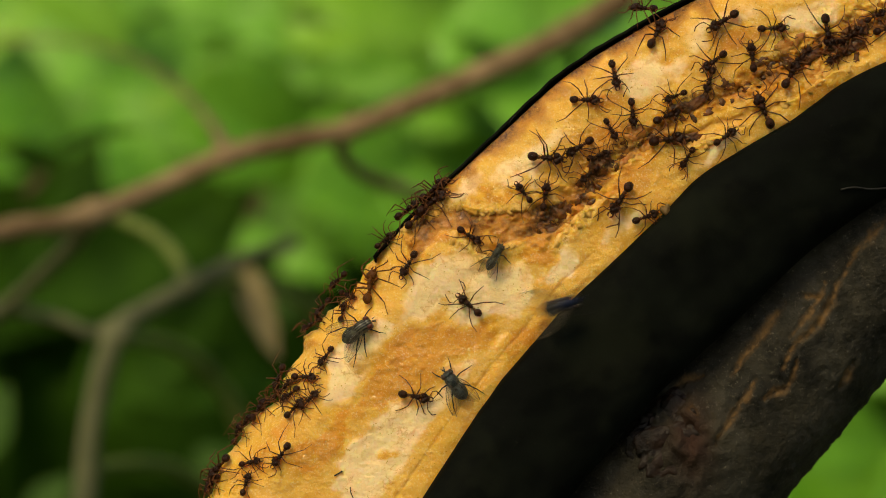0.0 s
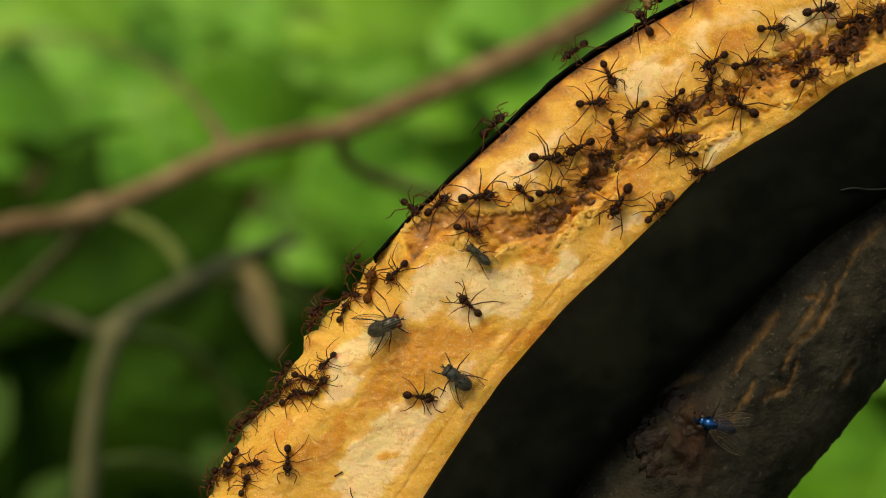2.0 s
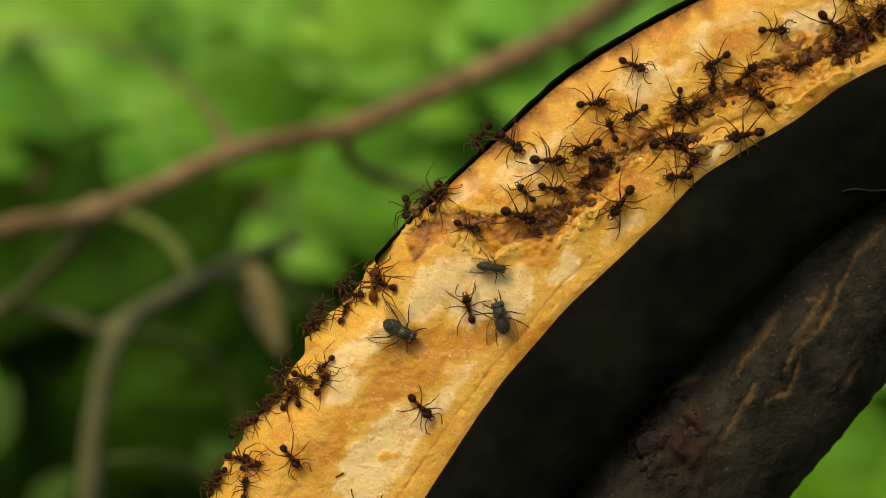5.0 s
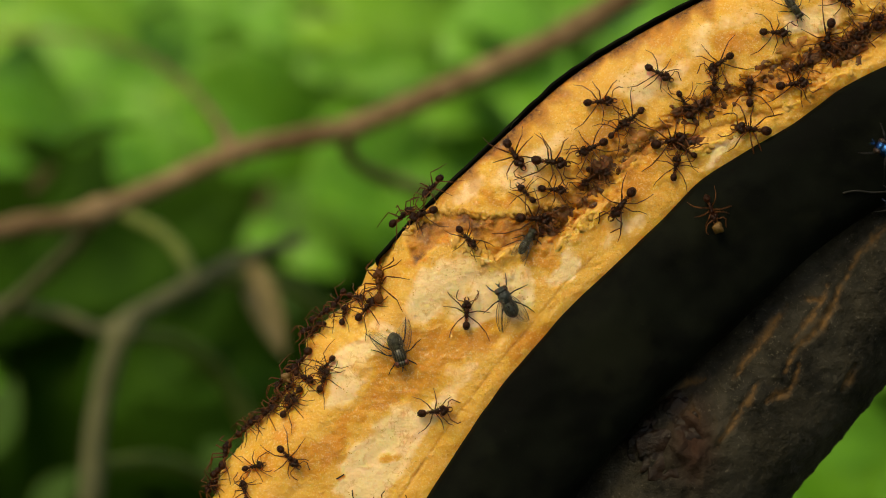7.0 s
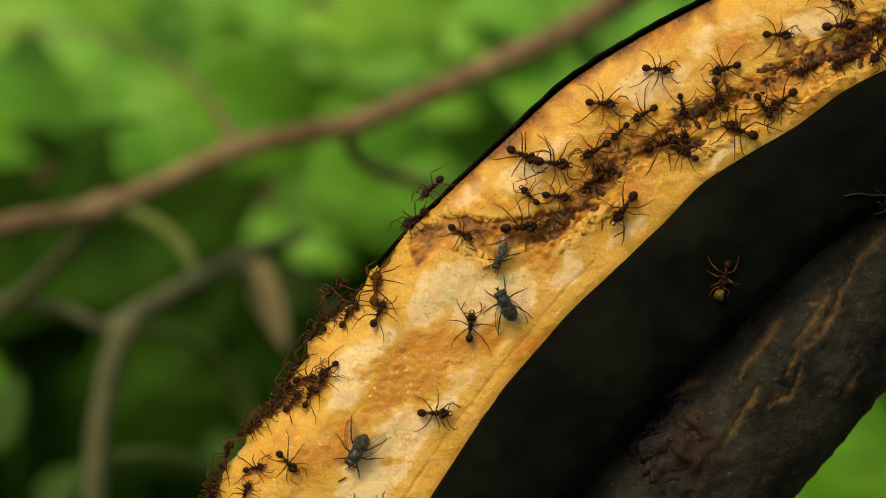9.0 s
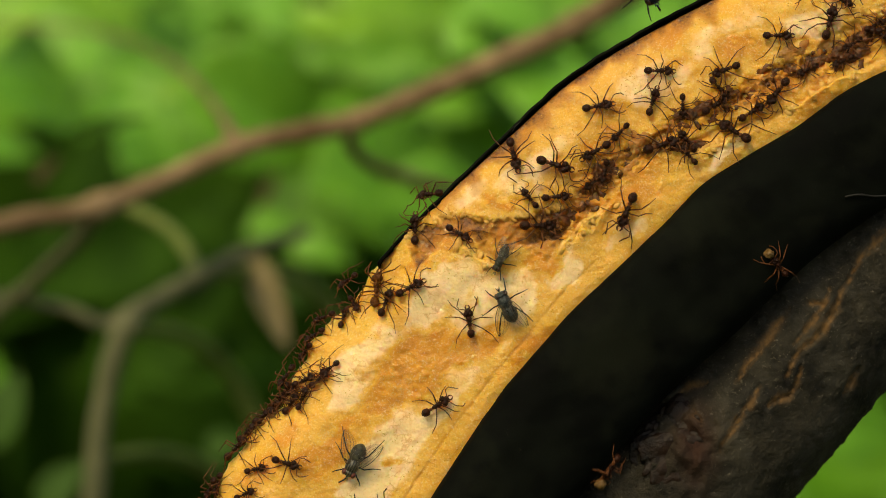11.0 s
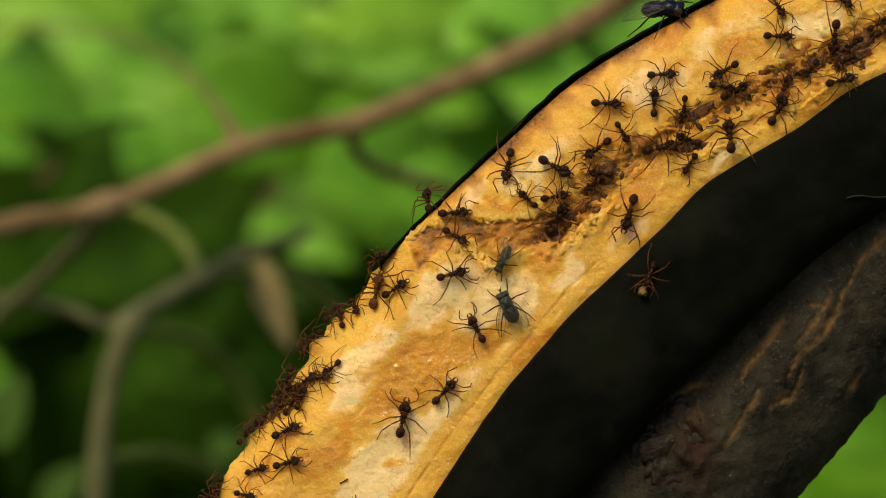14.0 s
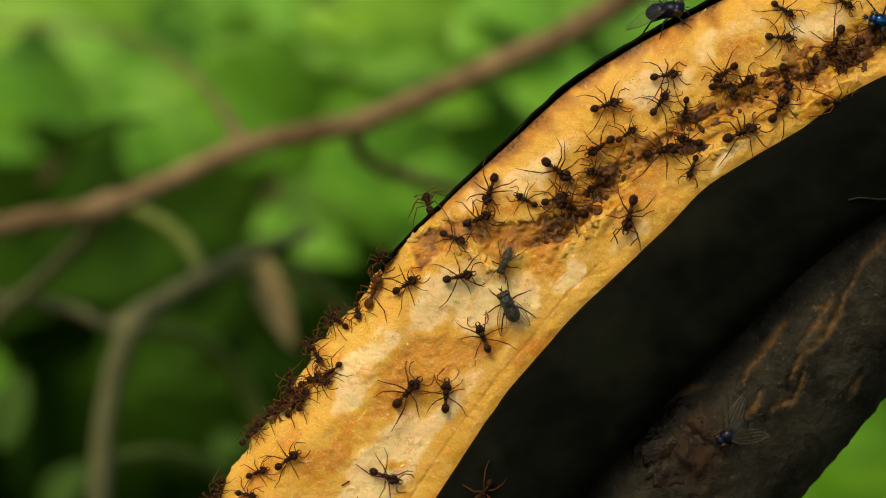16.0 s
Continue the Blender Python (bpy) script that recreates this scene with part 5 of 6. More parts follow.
    crawl(ants[16], [(0, 595, 496, -155), (1.5, 568, 544, -138), (3.5, 566, 544, -177), (5.25, 565, 546, -249), (7, 564, 549, -321), (8, 563, 551, -242), (9, 563, 554, -163), (12.5, 565, 546, -161), (13.4, 572, 541, -237), (14.3, 580, 536, -313), (15.15, 576, 539, -391), (16, 573, 542, -468)])
    crawl(ants[17], [(0, 568, 544, -143), (1.5, 562, 538, -144), (3.5, 554, 565, -153), (7, 544, 574, -158), (9, 526, 636, -149), (12.5, 532, 594, -149), (14.3, 532, 593, -153), (15.15, 542, 603, -97), (16, 553, 613, -42)])
    crawl(ants[18], [(0, 662, 509, 95), (1.5, 662, 508, 95), (3.5, 662, 502, 95), (7, 674, 501, 102), (9, 666, 500, 97), (12.5, 668, 501, 97), (14.3, 664, 502, 86), (16, 657, 499, 78)])
    crawl(ants[19], [(0, 620, 527, -34), (1.5, 625, 526, -23), (3.5, 633, 523, -5), (7, 633, 524, -26), (9, 625, 529, -53), (12.5, 622, 531, -51), (16, 624, 538, -62)])
    crawl(ants[20], [(0, 611, 555, 98), (3.5, 614, 554, 70), (7, 610, 554, 98), (9, 611, 554, 79), (12.5, 602, 551, 103), (16, 594, 557, 138)])
    crawl(ants[21], [(0, 725, 471, -120), (1.2, 724, 473, -129), (1.5, 709, 484, -133), (3.5, 700, 480, -165), (4.2, 697, 484, -160), (5.35, 673, 514, -230), (6.5, 650, 544, -300), (7, 650, 543, -308), (9, 668, 545, -292), (11.5, 683, 520, -288), (12.5, 684, 514, -284), (14.3, 698, 496, -335), (15, 707, 493, -330), (16, 710, 488, -331)])
    crawl(ants[22], [(0, 1039, 179, -3), (1.5, 1051, 181, 5), (3.5, 1041, 187, 7), (7, 1059, 176, 4), (9, 1059, 174, -6), (12.5, 1050, 181, 22), (14.3, 1068, 170, -5), (16, 1061, 170, 17)])
    crawl(ants[23], [(0, 1088, 136, -77), (1.5, 1080, 134, -65), (3, 1076, 132, -62), (3.5, 1079, 121, -37), (4.2, 1098, 112, -20), (6.3, 1154, 121, -34), (7, 1163, 126, -29), (9, 1157, 114, -6), (12.5, 1162, 118, 6), (14.3, 1164, 120, 3), (16, 1165, 118, 9)])
    crawl(ants[24], [(0, 968, 280, -6), (1.5, 970, 279, -5), (3.5, 969, 280, -2), (7, 971, 281, -7), (9, 972, 278, -7), (12.5, 975, 281, -25), (14.5, 974, 283, -30), (16, 974, 284, -36)])
    crawl(ants[25], [(0, 772, 340, 39), (0.6, 796, 307, 44), (1.2, 834, 260, 43), (1.8, 860, 237, 45), (2.4, 892, 195, 34), (3, 892, 226, -22), (3.5, 900, 240, -25), (4.2, 904, 249, -40), (6.3, 905, 258, -45), (7, 910, 270, -56), (9, 922, 266, -25), (11.4, 903, 265, -77), (12.5, 901, 267, -78), (14.5, 887, 289, -105), (15.2, 867, 304, -107), (16, 856, 323, -107)])
    crawl(ants[26], [(0, 926, 341, 129), (3.5, 927, 340, 140), (7, 927, 336, 134), (9, 930, 335, 135), (12.5, 928, 340, 127), (16, 918, 336, 151)])
    crawl(ants[27], [(0, 963, 346, 81), (1.5, 972, 339, 22), (3.5, 979, 333, -26), (7, 976, 330, -5), (9, 980, 336, -7), (12.5, 978, 333, 8), (16, 971, 333, 19)])
    crawl(ants[28], [(0, 770, 361, 36), (0.6, 794, 367, 15), (1.2, 829, 352, 8), (1.8, 844, 349, 6), (2.7, 867, 350, 3), (3.5, 892, 359, -24), (4.2, 909, 373, -23), (6.5, 938, 382, -3), (7, 943, 380, -3), (9, 915, 390, 3), (11.5, 953, 384, -4), (12.5, 964, 384, -11), (13.67, 974, 372, 44), (14.83, 984, 360, 100), (16, 994, 348, 155)])
    crawl(ants[29], [(0, 1023, 262, -148), (3.5, 1025, 259, -155), (7, 1043, 256, -155), (9, 1046, 255, -149), (12.5, 1043, 258, -146), (16, 1048, 242, -146)])
    crawl(ants[30], [(0, 1060, 274, 15), (3.5, 1066, 269, 3), (7, 1058, 297, -10), (9, 1065, 292, -10), (10.17, 1063, 293, -65), (11.33, 1061, 294, -120), (12.5, 1060, 295, -175), (16, 1044, 289, -198)])
    crawl(ants[31], [(0, 1082, 231, -60), (1.5, 1088, 233, -50), (2.5, 1081, 232, -126), (3.5, 1074, 231, -201), (5.25, 1082, 226, -257), (7, 1090, 222, -313), (7.67, 1090, 223, -254), (8.33, 1089, 224, -195), (9, 1089, 224, -136), (12.5, 1090, 224, -133), (13.67, 1092, 223, -77), (14.83, 1094, 221, -21), (16, 1096, 220, 35)])
    crawl(ants[32], [(0, 1118, 202, -84), (1.5, 1124, 195, -147), (3.5, 1123, 196, -150), (7, 1114, 204, -140), (9, 1132, 191, -150), (10.15, 1140, 178, -223), (11.3, 1149, 165, -296), (12.5, 1146, 169, -264), (14.3, 1149, 165, -275), (16, 1155, 164, -305)])
    crawl(ants[33], [(0, 1194, 171, -158), (3.5, 1193, 175, -119), (7, 1207, 175, -60), (9, 1201, 176, -76), (12.5, 1200, 177, -99), (16, 1200, 176, -94)])
    crawl(ants[34], [(0, 1180, 204, 22), (3.5, 1207, 193, 29), (7, 1233, 186, 38), (9, 1254, 174, 34), (12.5, 1261, 171, 30), (14.3, 1294, 141, 28), (16, 1300, 132, 33)])
    crawl(ants[35], [(0, 1261, 110, -143), (3.5, 1261, 106, -146), (7, 1269, 106, -145), (9, 1275, 111, -164), (12.5, 1272, 112, -150), (16, 1267, 113, -144)])
    crawl(ants[36], [(0, 1254, 145, -107), (3.5, 1256, 143, -101), (7, 1259, 140, -90), (9, 1261, 152, -77), (12.5, 1270, 143, -24), (16, 1266, 137, 0)])
    crawl(ants[37], [(0, 1278, 40, -148), (0.3, 1260, 37, -161), (0.4, 1253, 37, -218), (0.5, 1245, 37, -274), (0.6, 1238, 37, -331), (0.9, 1246, 31, -331), (1.5, 1242, 14, -329), (2.2, 1246, -34, -318), (3, 1255, -84, -320), (16, 1243, -101, -320)])
    crawl(ants[38], [(0, 1164, 62, 67), (0.9, 1162, 67, 73), (1.5, 1152, 52, 99), (2.1, 1140, 40, 118), (2.7, 1127, 6, 36), (3.5, 1136, 18, -6), (4.2, 1166, -21, 36), (5, 1216, -78, 41), (16, 1205, -93, 41)])
    crawl(ants[39], [(0, 1136, 14, 150), (0.6, 1114, 18, 166), (0.9, 1100, 35, 202), (1.5, 1055, 62, 207), (2.4, 982, 109, 221), (3, 950, 132, 223), (3.6, 936, 150, 214), (4.2, 890, 193, 230), (6.3, 780, 311, 230), (7, 760, 326, 238), (9, 756, 322, 229), (10.75, 752, 330, 175), (12.5, 748, 338, 121), (16, 744, 340, 114)])
    crawl(ants[40], [(0, 1290, -74, -141), (1.5, 1222, -36, -139), (2.1, 1168, -2, -138), (2.4, 1135, 22, -140), (2.8, 1092, 46, -136), (3.2, 1010, 108, -138), (3.6, 925, 185, -136), (4, 872, 234, -134), (4.2, 850, 256, -134), (5.2, 742, 366, -132), (6.3, 578, 572, -126), (7.5, 502, 690, -124), (9, 498, 694, -128), (12.5, 500, 692, -120), (16, 497, 697, -126)])
    crawl(ants[41], [(0, 1330, 100, 96), (0.3, 1338, 82, 101), (0.9, 1322, 110, 24), (1.5, 1322, 113, 13), (3.5, 1317, 113, 20), (4.2, 1318, 115, 19), (5.25, 1318, 132, 62), (6.3, 1318, 148, 104), (7, 1324, 158, 90), (8.1, 1320, 162, 103), (8.55, 1332, 170, 23), (9, 1344, 179, -56), (10.15, 1332, 182, -10), (11.3, 1321, 185, 37), (12.5, 1314, 181, 25), (13.5, 1327, 184, 27), (14.1, 1383, 138, 68), (15, 1380, 130, 58), (15.5, 1378, 127, -9), (16, 1376, 125, -76)])
    crawl(ants[42], [(0, 1350, 195, 115), (0.9, 1340, 197, 140), (1.5, 1314, 181, 151), (2.4, 1309, 190, 148), (3, 1316, 190, 164), (3.5, 1309, 209, 182), (4.2, 1308, 239, 199), (6.5, 1326, 230, 182), (7, 1324, 226, 173), (9, 1301, 225, 151), (11.3, 1288, 225, 139), (12.5, 1286, 225, 96), (14.3, 1281, 230, 92), (15, 1292, 223, 46), (16, 1299, 223, 26)])
    crawl(ants[43], [(0, 1400, 135, 63), (0.9, 1414, 138, 70), (1.8, 1443, 146, 18), (2.4, 1376, 119, 53), (2.6, 1373, 127, 108), (2.8, 1371, 135, 163), (3, 1368, 144, 218), (3.5, 1321, 159, 183), (4.2, 1315, 172, 210), (4.93, 1339, 171, 150), (5.67, 1362, 169, 90), (6.4, 1386, 168, 30), (7, 1400, 145, 9), (8, 1388, 156, -67), (9, 1377, 168, -143), (11.3, 1366, 152, -127), (12.5, 1361, 164, -153), (13.1, 1363, 169, -208), (13.7, 1365, 175, -263), (14.3, 1368, 180, -318), (16, 1366, 172, -302)])
    crawl(ants[44], [(0, 1284, 242, 35), (0.6, 1276, 254, 37), (0.75, 1260, 268, 88), (0.9, 1244, 282, 138), (1.2, 1244, 292, 213), (1.5, 1245, 291, 218), (2.4, 1233, 312, 157), (3.5, 1201, 316, 204), (4.2, 1199, 317, 225), (5.35, 1195, 305, 154), (6.5, 1191, 292, 84), (7, 1192, 289, 80), (7.8, 1191, 282, 77), (8.4, 1199, 272, 74), (9, 1206, 241, 101), (12.5, 1206, 231, 153), (16, 1205, 229, 169)])
    crawl(ants[45], [(0, 1144, 383, 20), (1.5, 1158, 372, 51), (2.7, 1165, 369, 45), (3.5, 1182, 356, 44), (4.2, 1196, 337, 50), (5.2, 1223, 282, 56), (5.75, 1235, 275, -3), (6.3, 1247, 268, -63), (6.6, 1248, 282, -66), (6.8, 1248, 325, -69), (7, 1255, 366, -70), (7.2, 1255, 386, -79), (7.4, 1257, 404, -80), (7.6, 1289, 394, -31), (7.8, 1339, 392, -28), (8, 1339, 402, -51), (8.2, 1316, 412, -88), (8.4, 1290, 422, -103), (8.6, 1280, 441, -103), (8.8, 1280, 456, -97), (9, 1274, 476, -106), (9.2, 1250, 494, -116), (10, 1163, 626, -120), (10.6, 1103, 728, -117), (11.2, 1060, 857, -111), (12, 1047, 934, -106), (16, 1043, 929, -106)])
    crawl(ants[46], [(0, 1705, 370, -146), (8, 1699, 359, -146), (9.6, 1578, 436, -153), (10.6, 1408, 473, -198), (11.3, 1339, 441, -249), (11.5, 1333, 400, -254), (11.7, 1329, 370, -236), (11.9, 1296, 329, -237), (12.2, 1265, 316, -221), (12.5, 1238, 303, -198), (13.1, 1199, 340, -146), (13.4, 1173, 387, -121), (13.7, 1168, 415, -110), (13.9, 1151, 455, -113), (14.1, 1131, 492, -113), (14.3, 1109, 530, -119), (14.5, 1072, 545, -124), (14.7, 1038, 587, -123), (14.9, 998, 633, -123), (15.1, 941, 678, -128), (15.3, 911, 726, -117), (16, 845, 852, -122)])
    crawl(ants[47], [(0, 1096, 354, -123), (3.5, 1096, 356, -120), (7, 1096, 356, -128), (9, 1096, 358, -127), (12.5, 1102, 364, -104), (16, 1100, 362, -103)])
    crawl(ants[48], [(0, 1184, 249, 8), (3.5, 1180, 248, 11), (7, 1184, 245, 14), (9, 1168, 244, 20), (12.5, 1166, 248, 9), (16, 1160, 253, 11)])
    crawl(ants[49], [(0, 1215, 281, -122), (1.75, 1213, 274, -171), (3.5, 1211, 266, -219), (7, 1210, 261, -214), (9, 1208, 263, -208), (12.5, 1211, 263, -241), (13.4, 1211, 271, -176), (14.3, 1210, 279, -111), (16, 1212, 279, -109)])
    crawl(ants[50], [(0, 1368, 51, 3), (3.5, 1367, 50, 0), (7, 1368, 53, -3), (12.5, 1370, 51, 0), (16, 1368, 50, -5)])
    crawl(ants[51], [(0, 1463, 57, -79), (0.75, 1450, 37, -29), (1.5, 1438, 18, 20), (1.8, 1442, 15, 15), (2.7, 1482, 30, 9), (3.5, 1478, 28, 0), (5.25, 1468, 44, -51), (7, 1459, 59, -103), (8, 1468, 46, -48), (9, 1477, 34, 6), (11.3, 1459, 27, 79), (12.5, 1468, 27, 57), (13.1, 1467, 37, 0), (13.7, 1465, 47, -58), (14.3, 1464, 57, -115), (16, 1462, 57, -113)])
    crawl(ants[52], [(0, 1416, 100, -135), (3.5, 1411, 113, -153), (7, 1412, 112, -157), (9, 1417, 113, -152), (12.5, 1418, 113, -150), (16, 1422, 110, -115)])
    crawl(ants[53], [(0, 1507, 64, 30), (1.5, 1500, 34, 14), (3.5, 1532, 43, 50), (4.67, 1529, 45, 104), (5.83, 1527, 47, 157), (7, 1524, 50, 211), (9, 1547, 84, 236), (10.75, 1553, 60, 316), (12.5, 1558, 37, 396), (14, 1478, 130, 376), (14.3, 1461, 135, 382), (16, 1466, 160, 360)])
    crawl(ants[54], [(0, 1478, 102, -149), (1.17, 1481, 100, -89), (2.33, 1484, 98, -29), (3.5, 1487, 95, 31), (4.67, 1482, 93, 88), (5.83, 1478, 90, 146), (7, 1473, 88, 203), (9, 1481, 100, 207), (16, 1480, 94, 211)])
    crawl(ants[55], [(0, 1432, -45, -117), (4, 1431, -48, -117), (9, 1436, -41, -141), (12.5, 1404, -32, -135), (14.3, 1363, 2, -52), (15, 1374, -12, -45), (16, 1373, 2, -35)])
    crawl(ants[56], [(0, 1510, -35, -56), (1.5, 1520, -27, -54), (6, 1485, -3, -25), (9, 1484, -5, -22), (12.5, 1480, -12, -29), (16, 1477, -13, -32)])
    crawl(ants[57], [(0, 1572, 53, 14), (1.75, 1558, 37, 77), (3.5, 1544, 20, 140), (5.25, 1557, 30, 78), (7, 1569, 39, 16), (12.5, 1564, 37, 20), (16, 1555, 49, 23)])
    crawl(ants[58], [(0, 722, 370, 25), (1.5, 731, 365, 29), (2.1, 726, 366, -47), (2.7, 721, 367, -123), (3.5, 726, 358, -127), (4.2, 722, 360, -135), (4.9, 717, 365, -76), (5.6, 711, 370, -17), (6.3, 706, 376, 42), (7, 709, 376, 42), (7.5, 712, 376, 41), (7.73, 690, 397, -19), (7.97, 668, 419, -79), (8.2, 646, 440, -139), (9, 586, 500, -146), (9.33, 608, 501, -93), (9.67, 631, 502, -39), (10, 653, 503, 14), (11.3, 742, 495, 30), (12.5, 786, 468, 31), (14.3, 795, 470, 14), (16, 801, 471, 12)])
    crawl(ants[59], [(0, 742, 384, 43), (1.5, 775, 363, 40), (3.5, 779, 365, 33), (4.2, 784, 358, 36), (6.3, 771, 346, 105), (6.65, 759, 361, 150), (7, 747, 376, 195), (7.5, 736, 377, 197), (9, 730, 381, 213), (10.15, 730, 389, 149), (11.3, 729, 397, 84), (12.5, 732, 420, 96), (13.4, 775, 361, 25), (14.3, 807, 365, -1), (16, 836, 368, 22)])
    crawl(ants[60], [(0, 685, 425, 35), (0.6, 661, 435, 42), (0.9, 648, 445, -18), (1.2, 635, 456, -77), (1.5, 622, 466, -137), (3.5, 621, 469, -138), (7, 593, 523, -109), (9, 590, 534, -112), (11.3, 606, 482, -157), (12.5, 607, 482, -162), (12.9, 623, 471, -233), (13.3, 639, 460, -303), (14.3, 659, 438, -322), (16, 656, 441, -308)])
    crawl(ants[61], [(0, 374, 846, -129), (4, 374, 848, -126), (9, 365, 854, -121), (16, 358, 864, -123)])
    crawl(ants[62], [(0, 439, 752, 63), (4, 437, 748, 48), (9, 445, 740, 39), (16, 438, 740, 40)])
    crawl(ants[63], [(0, 481, 716, 42), (4, 482, 715, 42), (9, 483, 713, 38), (16, 480, 711, 37)])
    crawl(ants[64], [(0, 511, 685, 24), (4, 509, 685, 27), (9, 511, 684, 22), (16, 510, 683, 30)])
    crawl(ants[65], [(0, 550, 572, -129), (4, 554, 564, -134), (9, 554, 587, -146), (16, 545, 591, -144)])
    crawl(ants[66], [(0, 1496, 68, -146), (4, 1497, 68, -143), (9, 1497, 69, -148), (16, 1495, 67, -145)])
    crawl(ants[67], [(0, 1548, 28, 27), (4, 1548, 25, 25), (9, 1537, 37, 27), (16, 1545, 26, 26)])
    crawl(ants[68], [(0, 1041, 309, -141), (4, 1039, 309, -135), (9, 1041, 310, -141), (16, 1041, 310, -144)])
    crawl(ants[69], [(0, 695, 940, 76), (12.2, 686, 906, 79), (12.7, 686, 854, 77), (13, 705, 830, 67), (13.3, 705, 803, 68), (13.6, 713, 753, 75), (14, 704, 725, 79), (14.3, 696, 721, 87), (15, 682, 716, 84), (15.6, 702, 687, 59), (16, 709, 676, 47)])
    buzz(flies[0], [(0, 638, 588, 33, 0), (0.9, 642, 585, 33, 0), (1.5, 662, 578, 30, 0), (2.5, 700, 575, 14, 0), (3.5, 711, 569, 8, 0), (4.2, 711, 570, 5, 0), (5.2, 704, 587, -40, 0), (6.3, 697, 614, -78, 0), (7, 700, 614, -72, 0), (8, 699, 607, -60, 0), (8.2, 704, 629, -100, 0), (8.4, 699, 654, -130, 0), (8.6, 669, 689, -130, 0), (8.8, 639, 754, -125, 0), (9, 626, 787, -118, 0), (10, 623, 794, -116, 0), (11.5, 615, 809, -116, 0), (12.2, 592, 816, -120, 0), (12.5, 563, 831, -118, 0), (12.7, 521, 886, -120, 10), (13, 472, 946, -125, 20), (16, 468, 942, -125, 20)])
    buzz(flies[1], [(0, 804, 680, 128, 0), (1.5, 810, 666, 140, 0), (2.5, 806, 667, 142, 0), (3, 808, 666, 138, 0), (3.5, 849, 646, 112, 0), (3.9, 854, 647, 100, 0), (4.2, 867, 621, 95, 0), (5, 883, 557, 105, 0), (6.3, 893, 528, 115, 0), (7, 893, 526, 118, 0), (9, 888, 527, 118, 0), (12.5, 889, 528, 116, 0), (16, 887, 522, 116, 0)])
    buzz(flies[2], [(0, 876, 456, 60, 0), (0.6, 866, 458, 110, 0), (1.5, 856, 458, 130, 0), (2.1, 845, 451, 140, 0), (2.4, 854, 463, 85, 0), (2.7, 845, 473, 40, 0), (3.3, 849, 472, 12, 0), (3.5, 849, 476, 0, 0), (4.2, 844, 474, 2, 0), (5.2, 878, 467, -10, 0), (6.3, 912, 456, -15, 0), (6.6, 917, 456, -18, 0), (6.8, 925, 435, 20, 0), (7, 929, 423, 60, 0), (7.5, 936, 401, 110, 0), (8, 936, 401, 170, 0), (8.4, 909, 424, 230, 0), (9, 880, 447, 250, 0), (12.5, 881, 449, 245, 0), (16, 882, 448, 250, 0)])
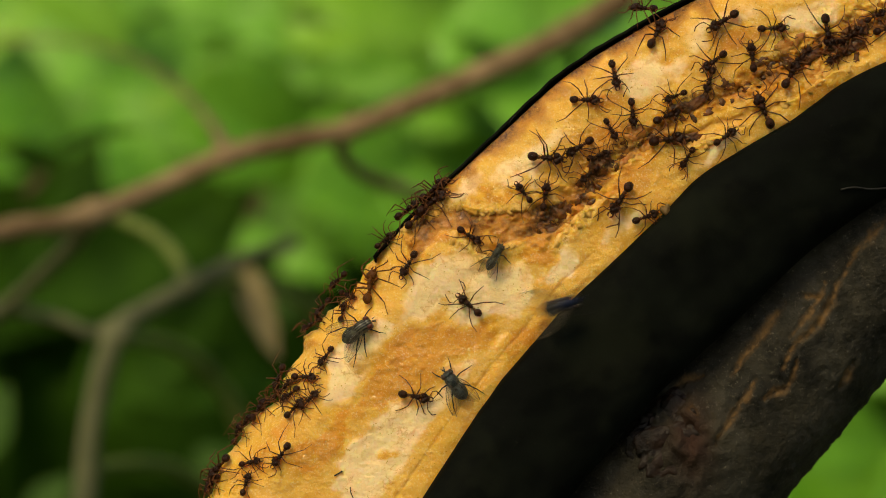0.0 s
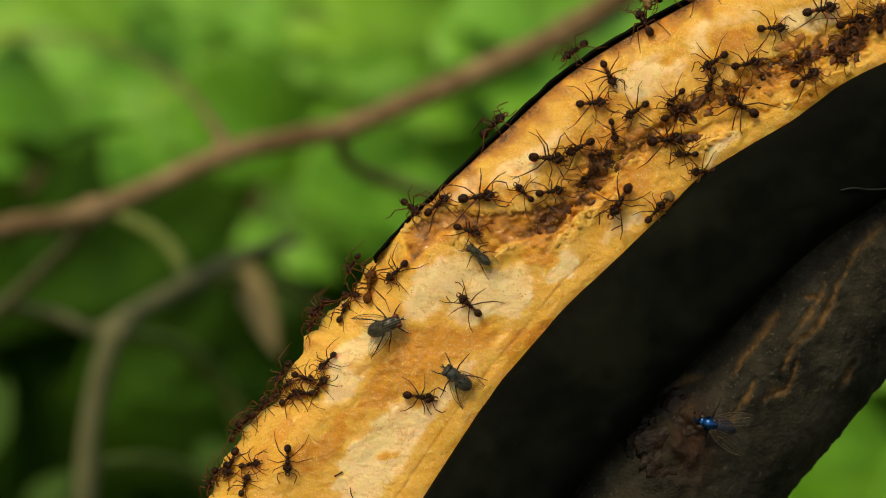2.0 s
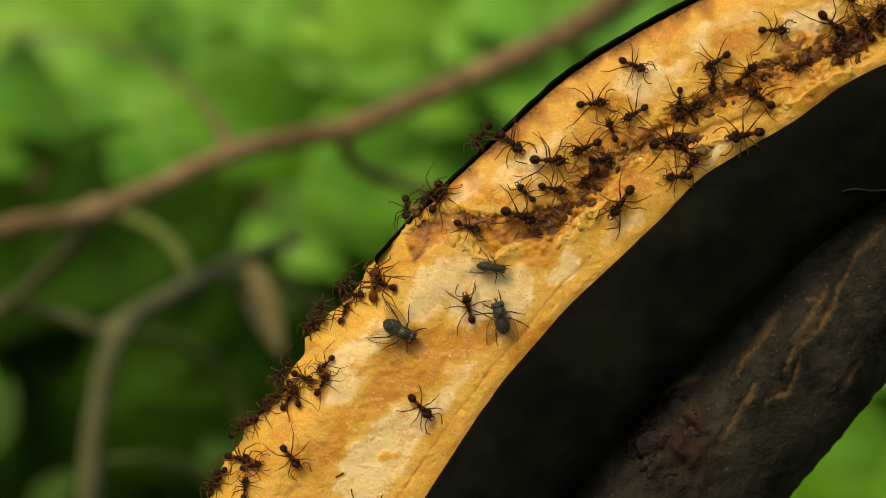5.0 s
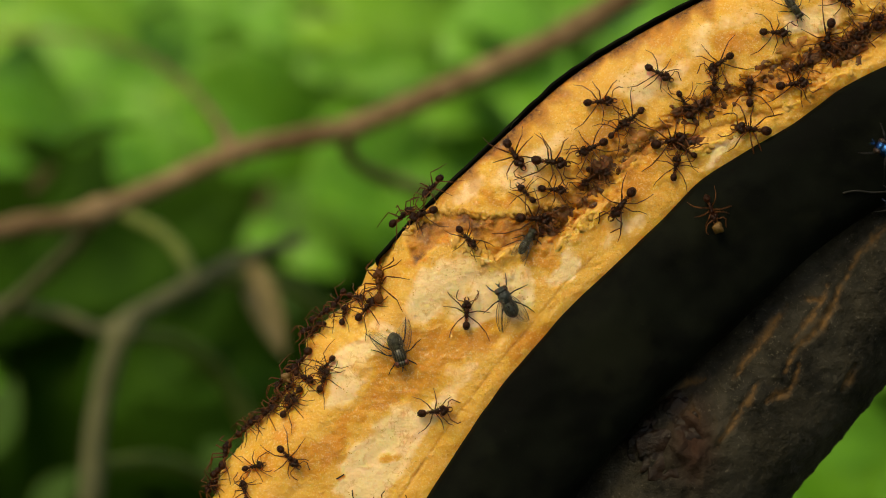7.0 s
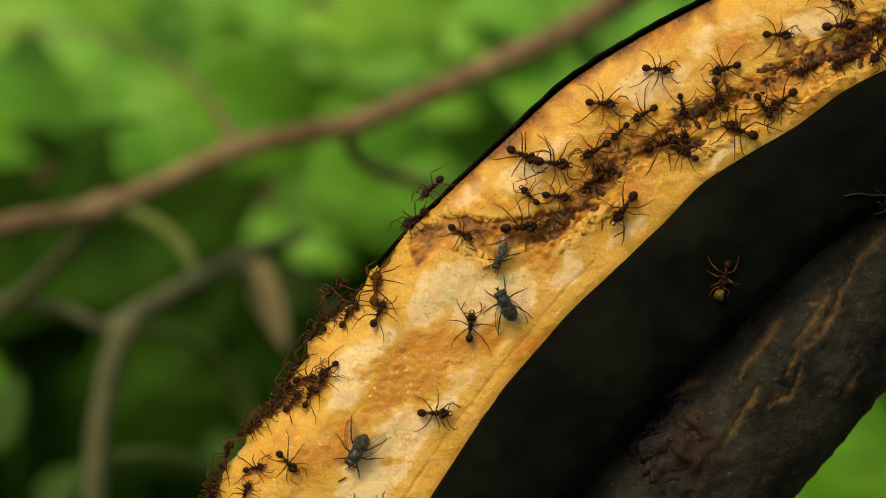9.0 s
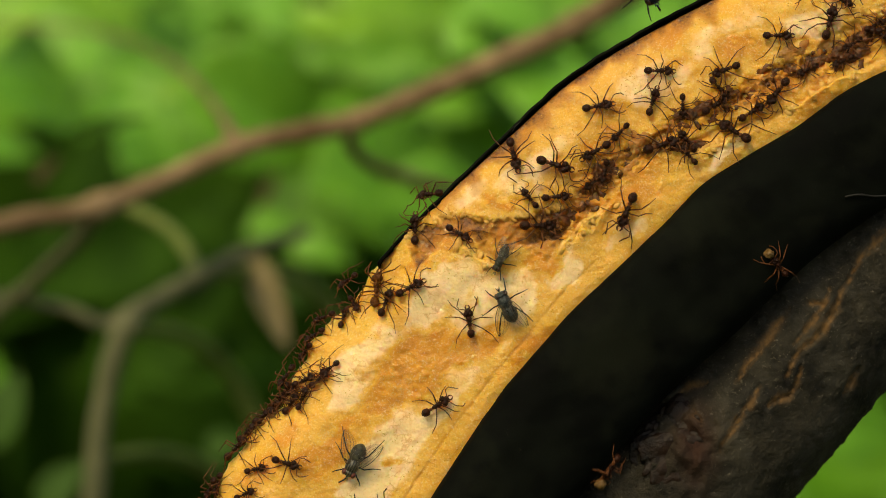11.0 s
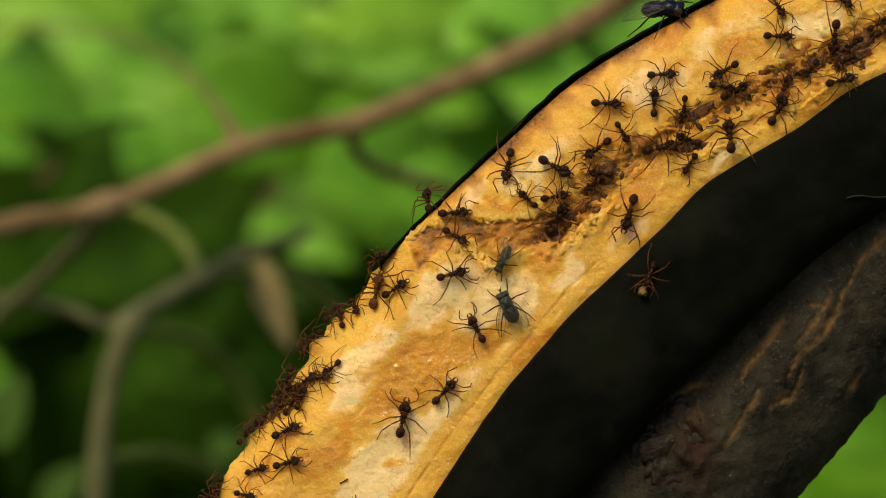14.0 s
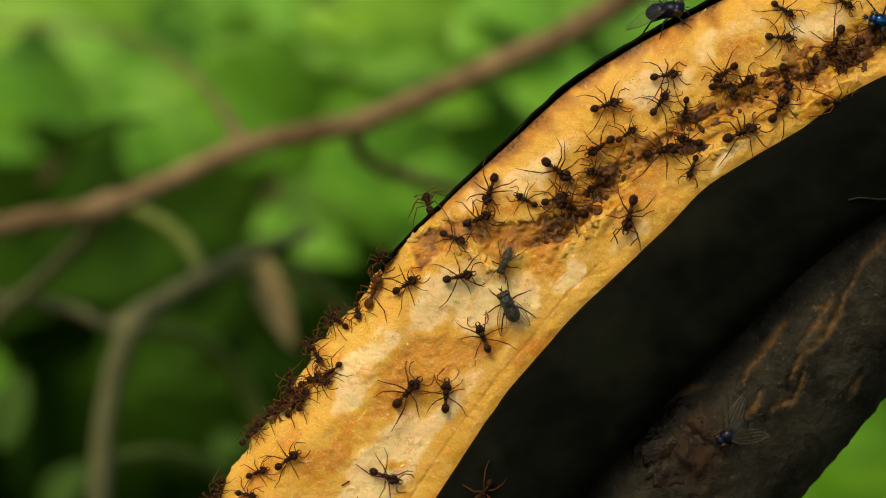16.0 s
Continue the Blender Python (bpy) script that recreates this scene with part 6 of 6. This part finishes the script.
    buzz(flies[3], [(0, 1700, 860, 170, 80), (1.6, 1700, 859, 170, 80), (1.8, 1450, 799, 175, 60), (2, 1264, 751, 165, 0), (2.5, 1256, 747, 170, 0), (3.9, 1255, 747, 172, 0), (4.1, 1229, 767, 200, 0), (4.2, 1212, 793, 215, 0), (4.35, 1230, 895, 258, 75), (4.5, 1248, 997, 300, 150), (5, 1473, 947, 345, 175), (5.5, 1698, 896, 390, 200), (6.15, 1707, 595, 435, 150), (6.8, 1717, 295, 480, 100), (7, 1572, 266, 510, 120), (7.2, 1696, 233, 450, 120), (7.61, 1675, 201, 492, 110), (8.02, 1654, 169, 535, 100), (8.1, 1216, 131, 560, 60), (8.2, 1202, 195, 510, 40), (8.3, 1189, 259, 460, 20), (8.4, 1176, 319, 460, 0), (8.5, 1194, 289, 420, 20), (8.7, 1339, 102, 390, 70), (8.8, 1493, 134, 370, 70), (9, 1644, 109, 360, 80), (9.33, 1660, 89, 300, 73), (9.67, 1677, 68, 240, 67), (10, 1693, 48, 180, 60), (11.1, 1643, 48, 170, 40), (11.3, 1543, 39, 165, 4), (11.6, 1541, 41, 165, 0), (11.9, 1533, 17, 170, 0), (12.2, 1426, 29, 195, 0), (12.27, 1431, -22, 138, 20), (12.35, 1436, -74, 80, 40), (12.6, 1591, -134, 20, 60), (13.31, 1611, 51, 70, 75), (14.02, 1631, 235, 120, 90), (14.1, 1399, 155, 120, 60), (14.3, 1363, 69, 90, 40), (14.38, 1366, 59, 152, 20), (14.45, 1369, 49, 215, 0), (14.55, 1384, 41, 200, 5), (14.58, 1401, 36, 140, 10), (14.62, 1417, 30, 80, 15), (14.65, 1434, 25, 20, 20), (14.82, 1477, 17, 90, 10), (15, 1519, 9, 160, 0), (16, 1550, 22, 165, 0)])
    buzz(flies[4], [(0, 1050, -150, -40, 40), (5, 1048, -153, -40, 40), (5.7, 1166, 10, -60, 0), (6.6, 1163, 11, -50, 0), (6.85, 1147, -66, -10, 30), (7.2, 1046, -167, -40, 40), (10.2, 1043, -162, -40, 40), (10.8, 1103, -72, -35, 30), (11.1, 1153, -10, -70, 0), (11.6, 1159, -6, -75, 0), (12.2, 1152, -3, -85, 0), (12.6, 1145, 1, -80, 0), (13.2, 1160, 7, -35, 0), (14.3, 1166, 10, -22, 0), (16, 1168, 8, -20, 0)])
    buzz(flies[5], [(0, 1420, -140, -60, 30), (5, 1418, -143, -60, 30), (5.9, 1393, -14, -58, 0), (6.3, 1393, 4, -58, 0), (7, 1399, 9, -55, 0), (8, 1394, 9, -50, 0), (8.3, 1392, 11, -40, 0), (8.4, 1395, 2, 10, 5), (8.5, 1399, -6, 60, 10), (8.7, 1434, -81, 70, 40), (9.5, 1473, -172, 60, 60), (16, 1468, -178, 60, 60)])
    buzz(flies[6], [(0, 990, 540, 18, 70), (0.1, 1162, 488, 18, 80), (0.25, 1420, 410, 20, 90), (0.4, 1690, 330, 20, 90), (1.5, 1690, 328, 80, 60), (3.0, 1680, 328, 150, 60), (6.3, 1677, 326, 150, 60), (6.8, 1595, 347, 170, 0), (8, 1586, 345, 172, 0), (9.2, 1578, 339, 178, 0), (9.4, 1616, 322, 125, 20), (9.6, 1655, 305, 73, 40), (9.8, 1693, 288, 20, 60), (11.3, 1699, 360, 70, 67), (12.8, 1704, 432, 120, 73), (14.3, 1710, 504, 170, 80), (14.7, 1629, 543, 200, 40), (14.9, 1541, 561, 200, 10), (15.1, 1449, 607, 200, 0), (15.3, 1431, 619, 210, 0), (15.6, 1326, 700, 215, 0), (16, 1280, 747, 215, 0)])


motions()
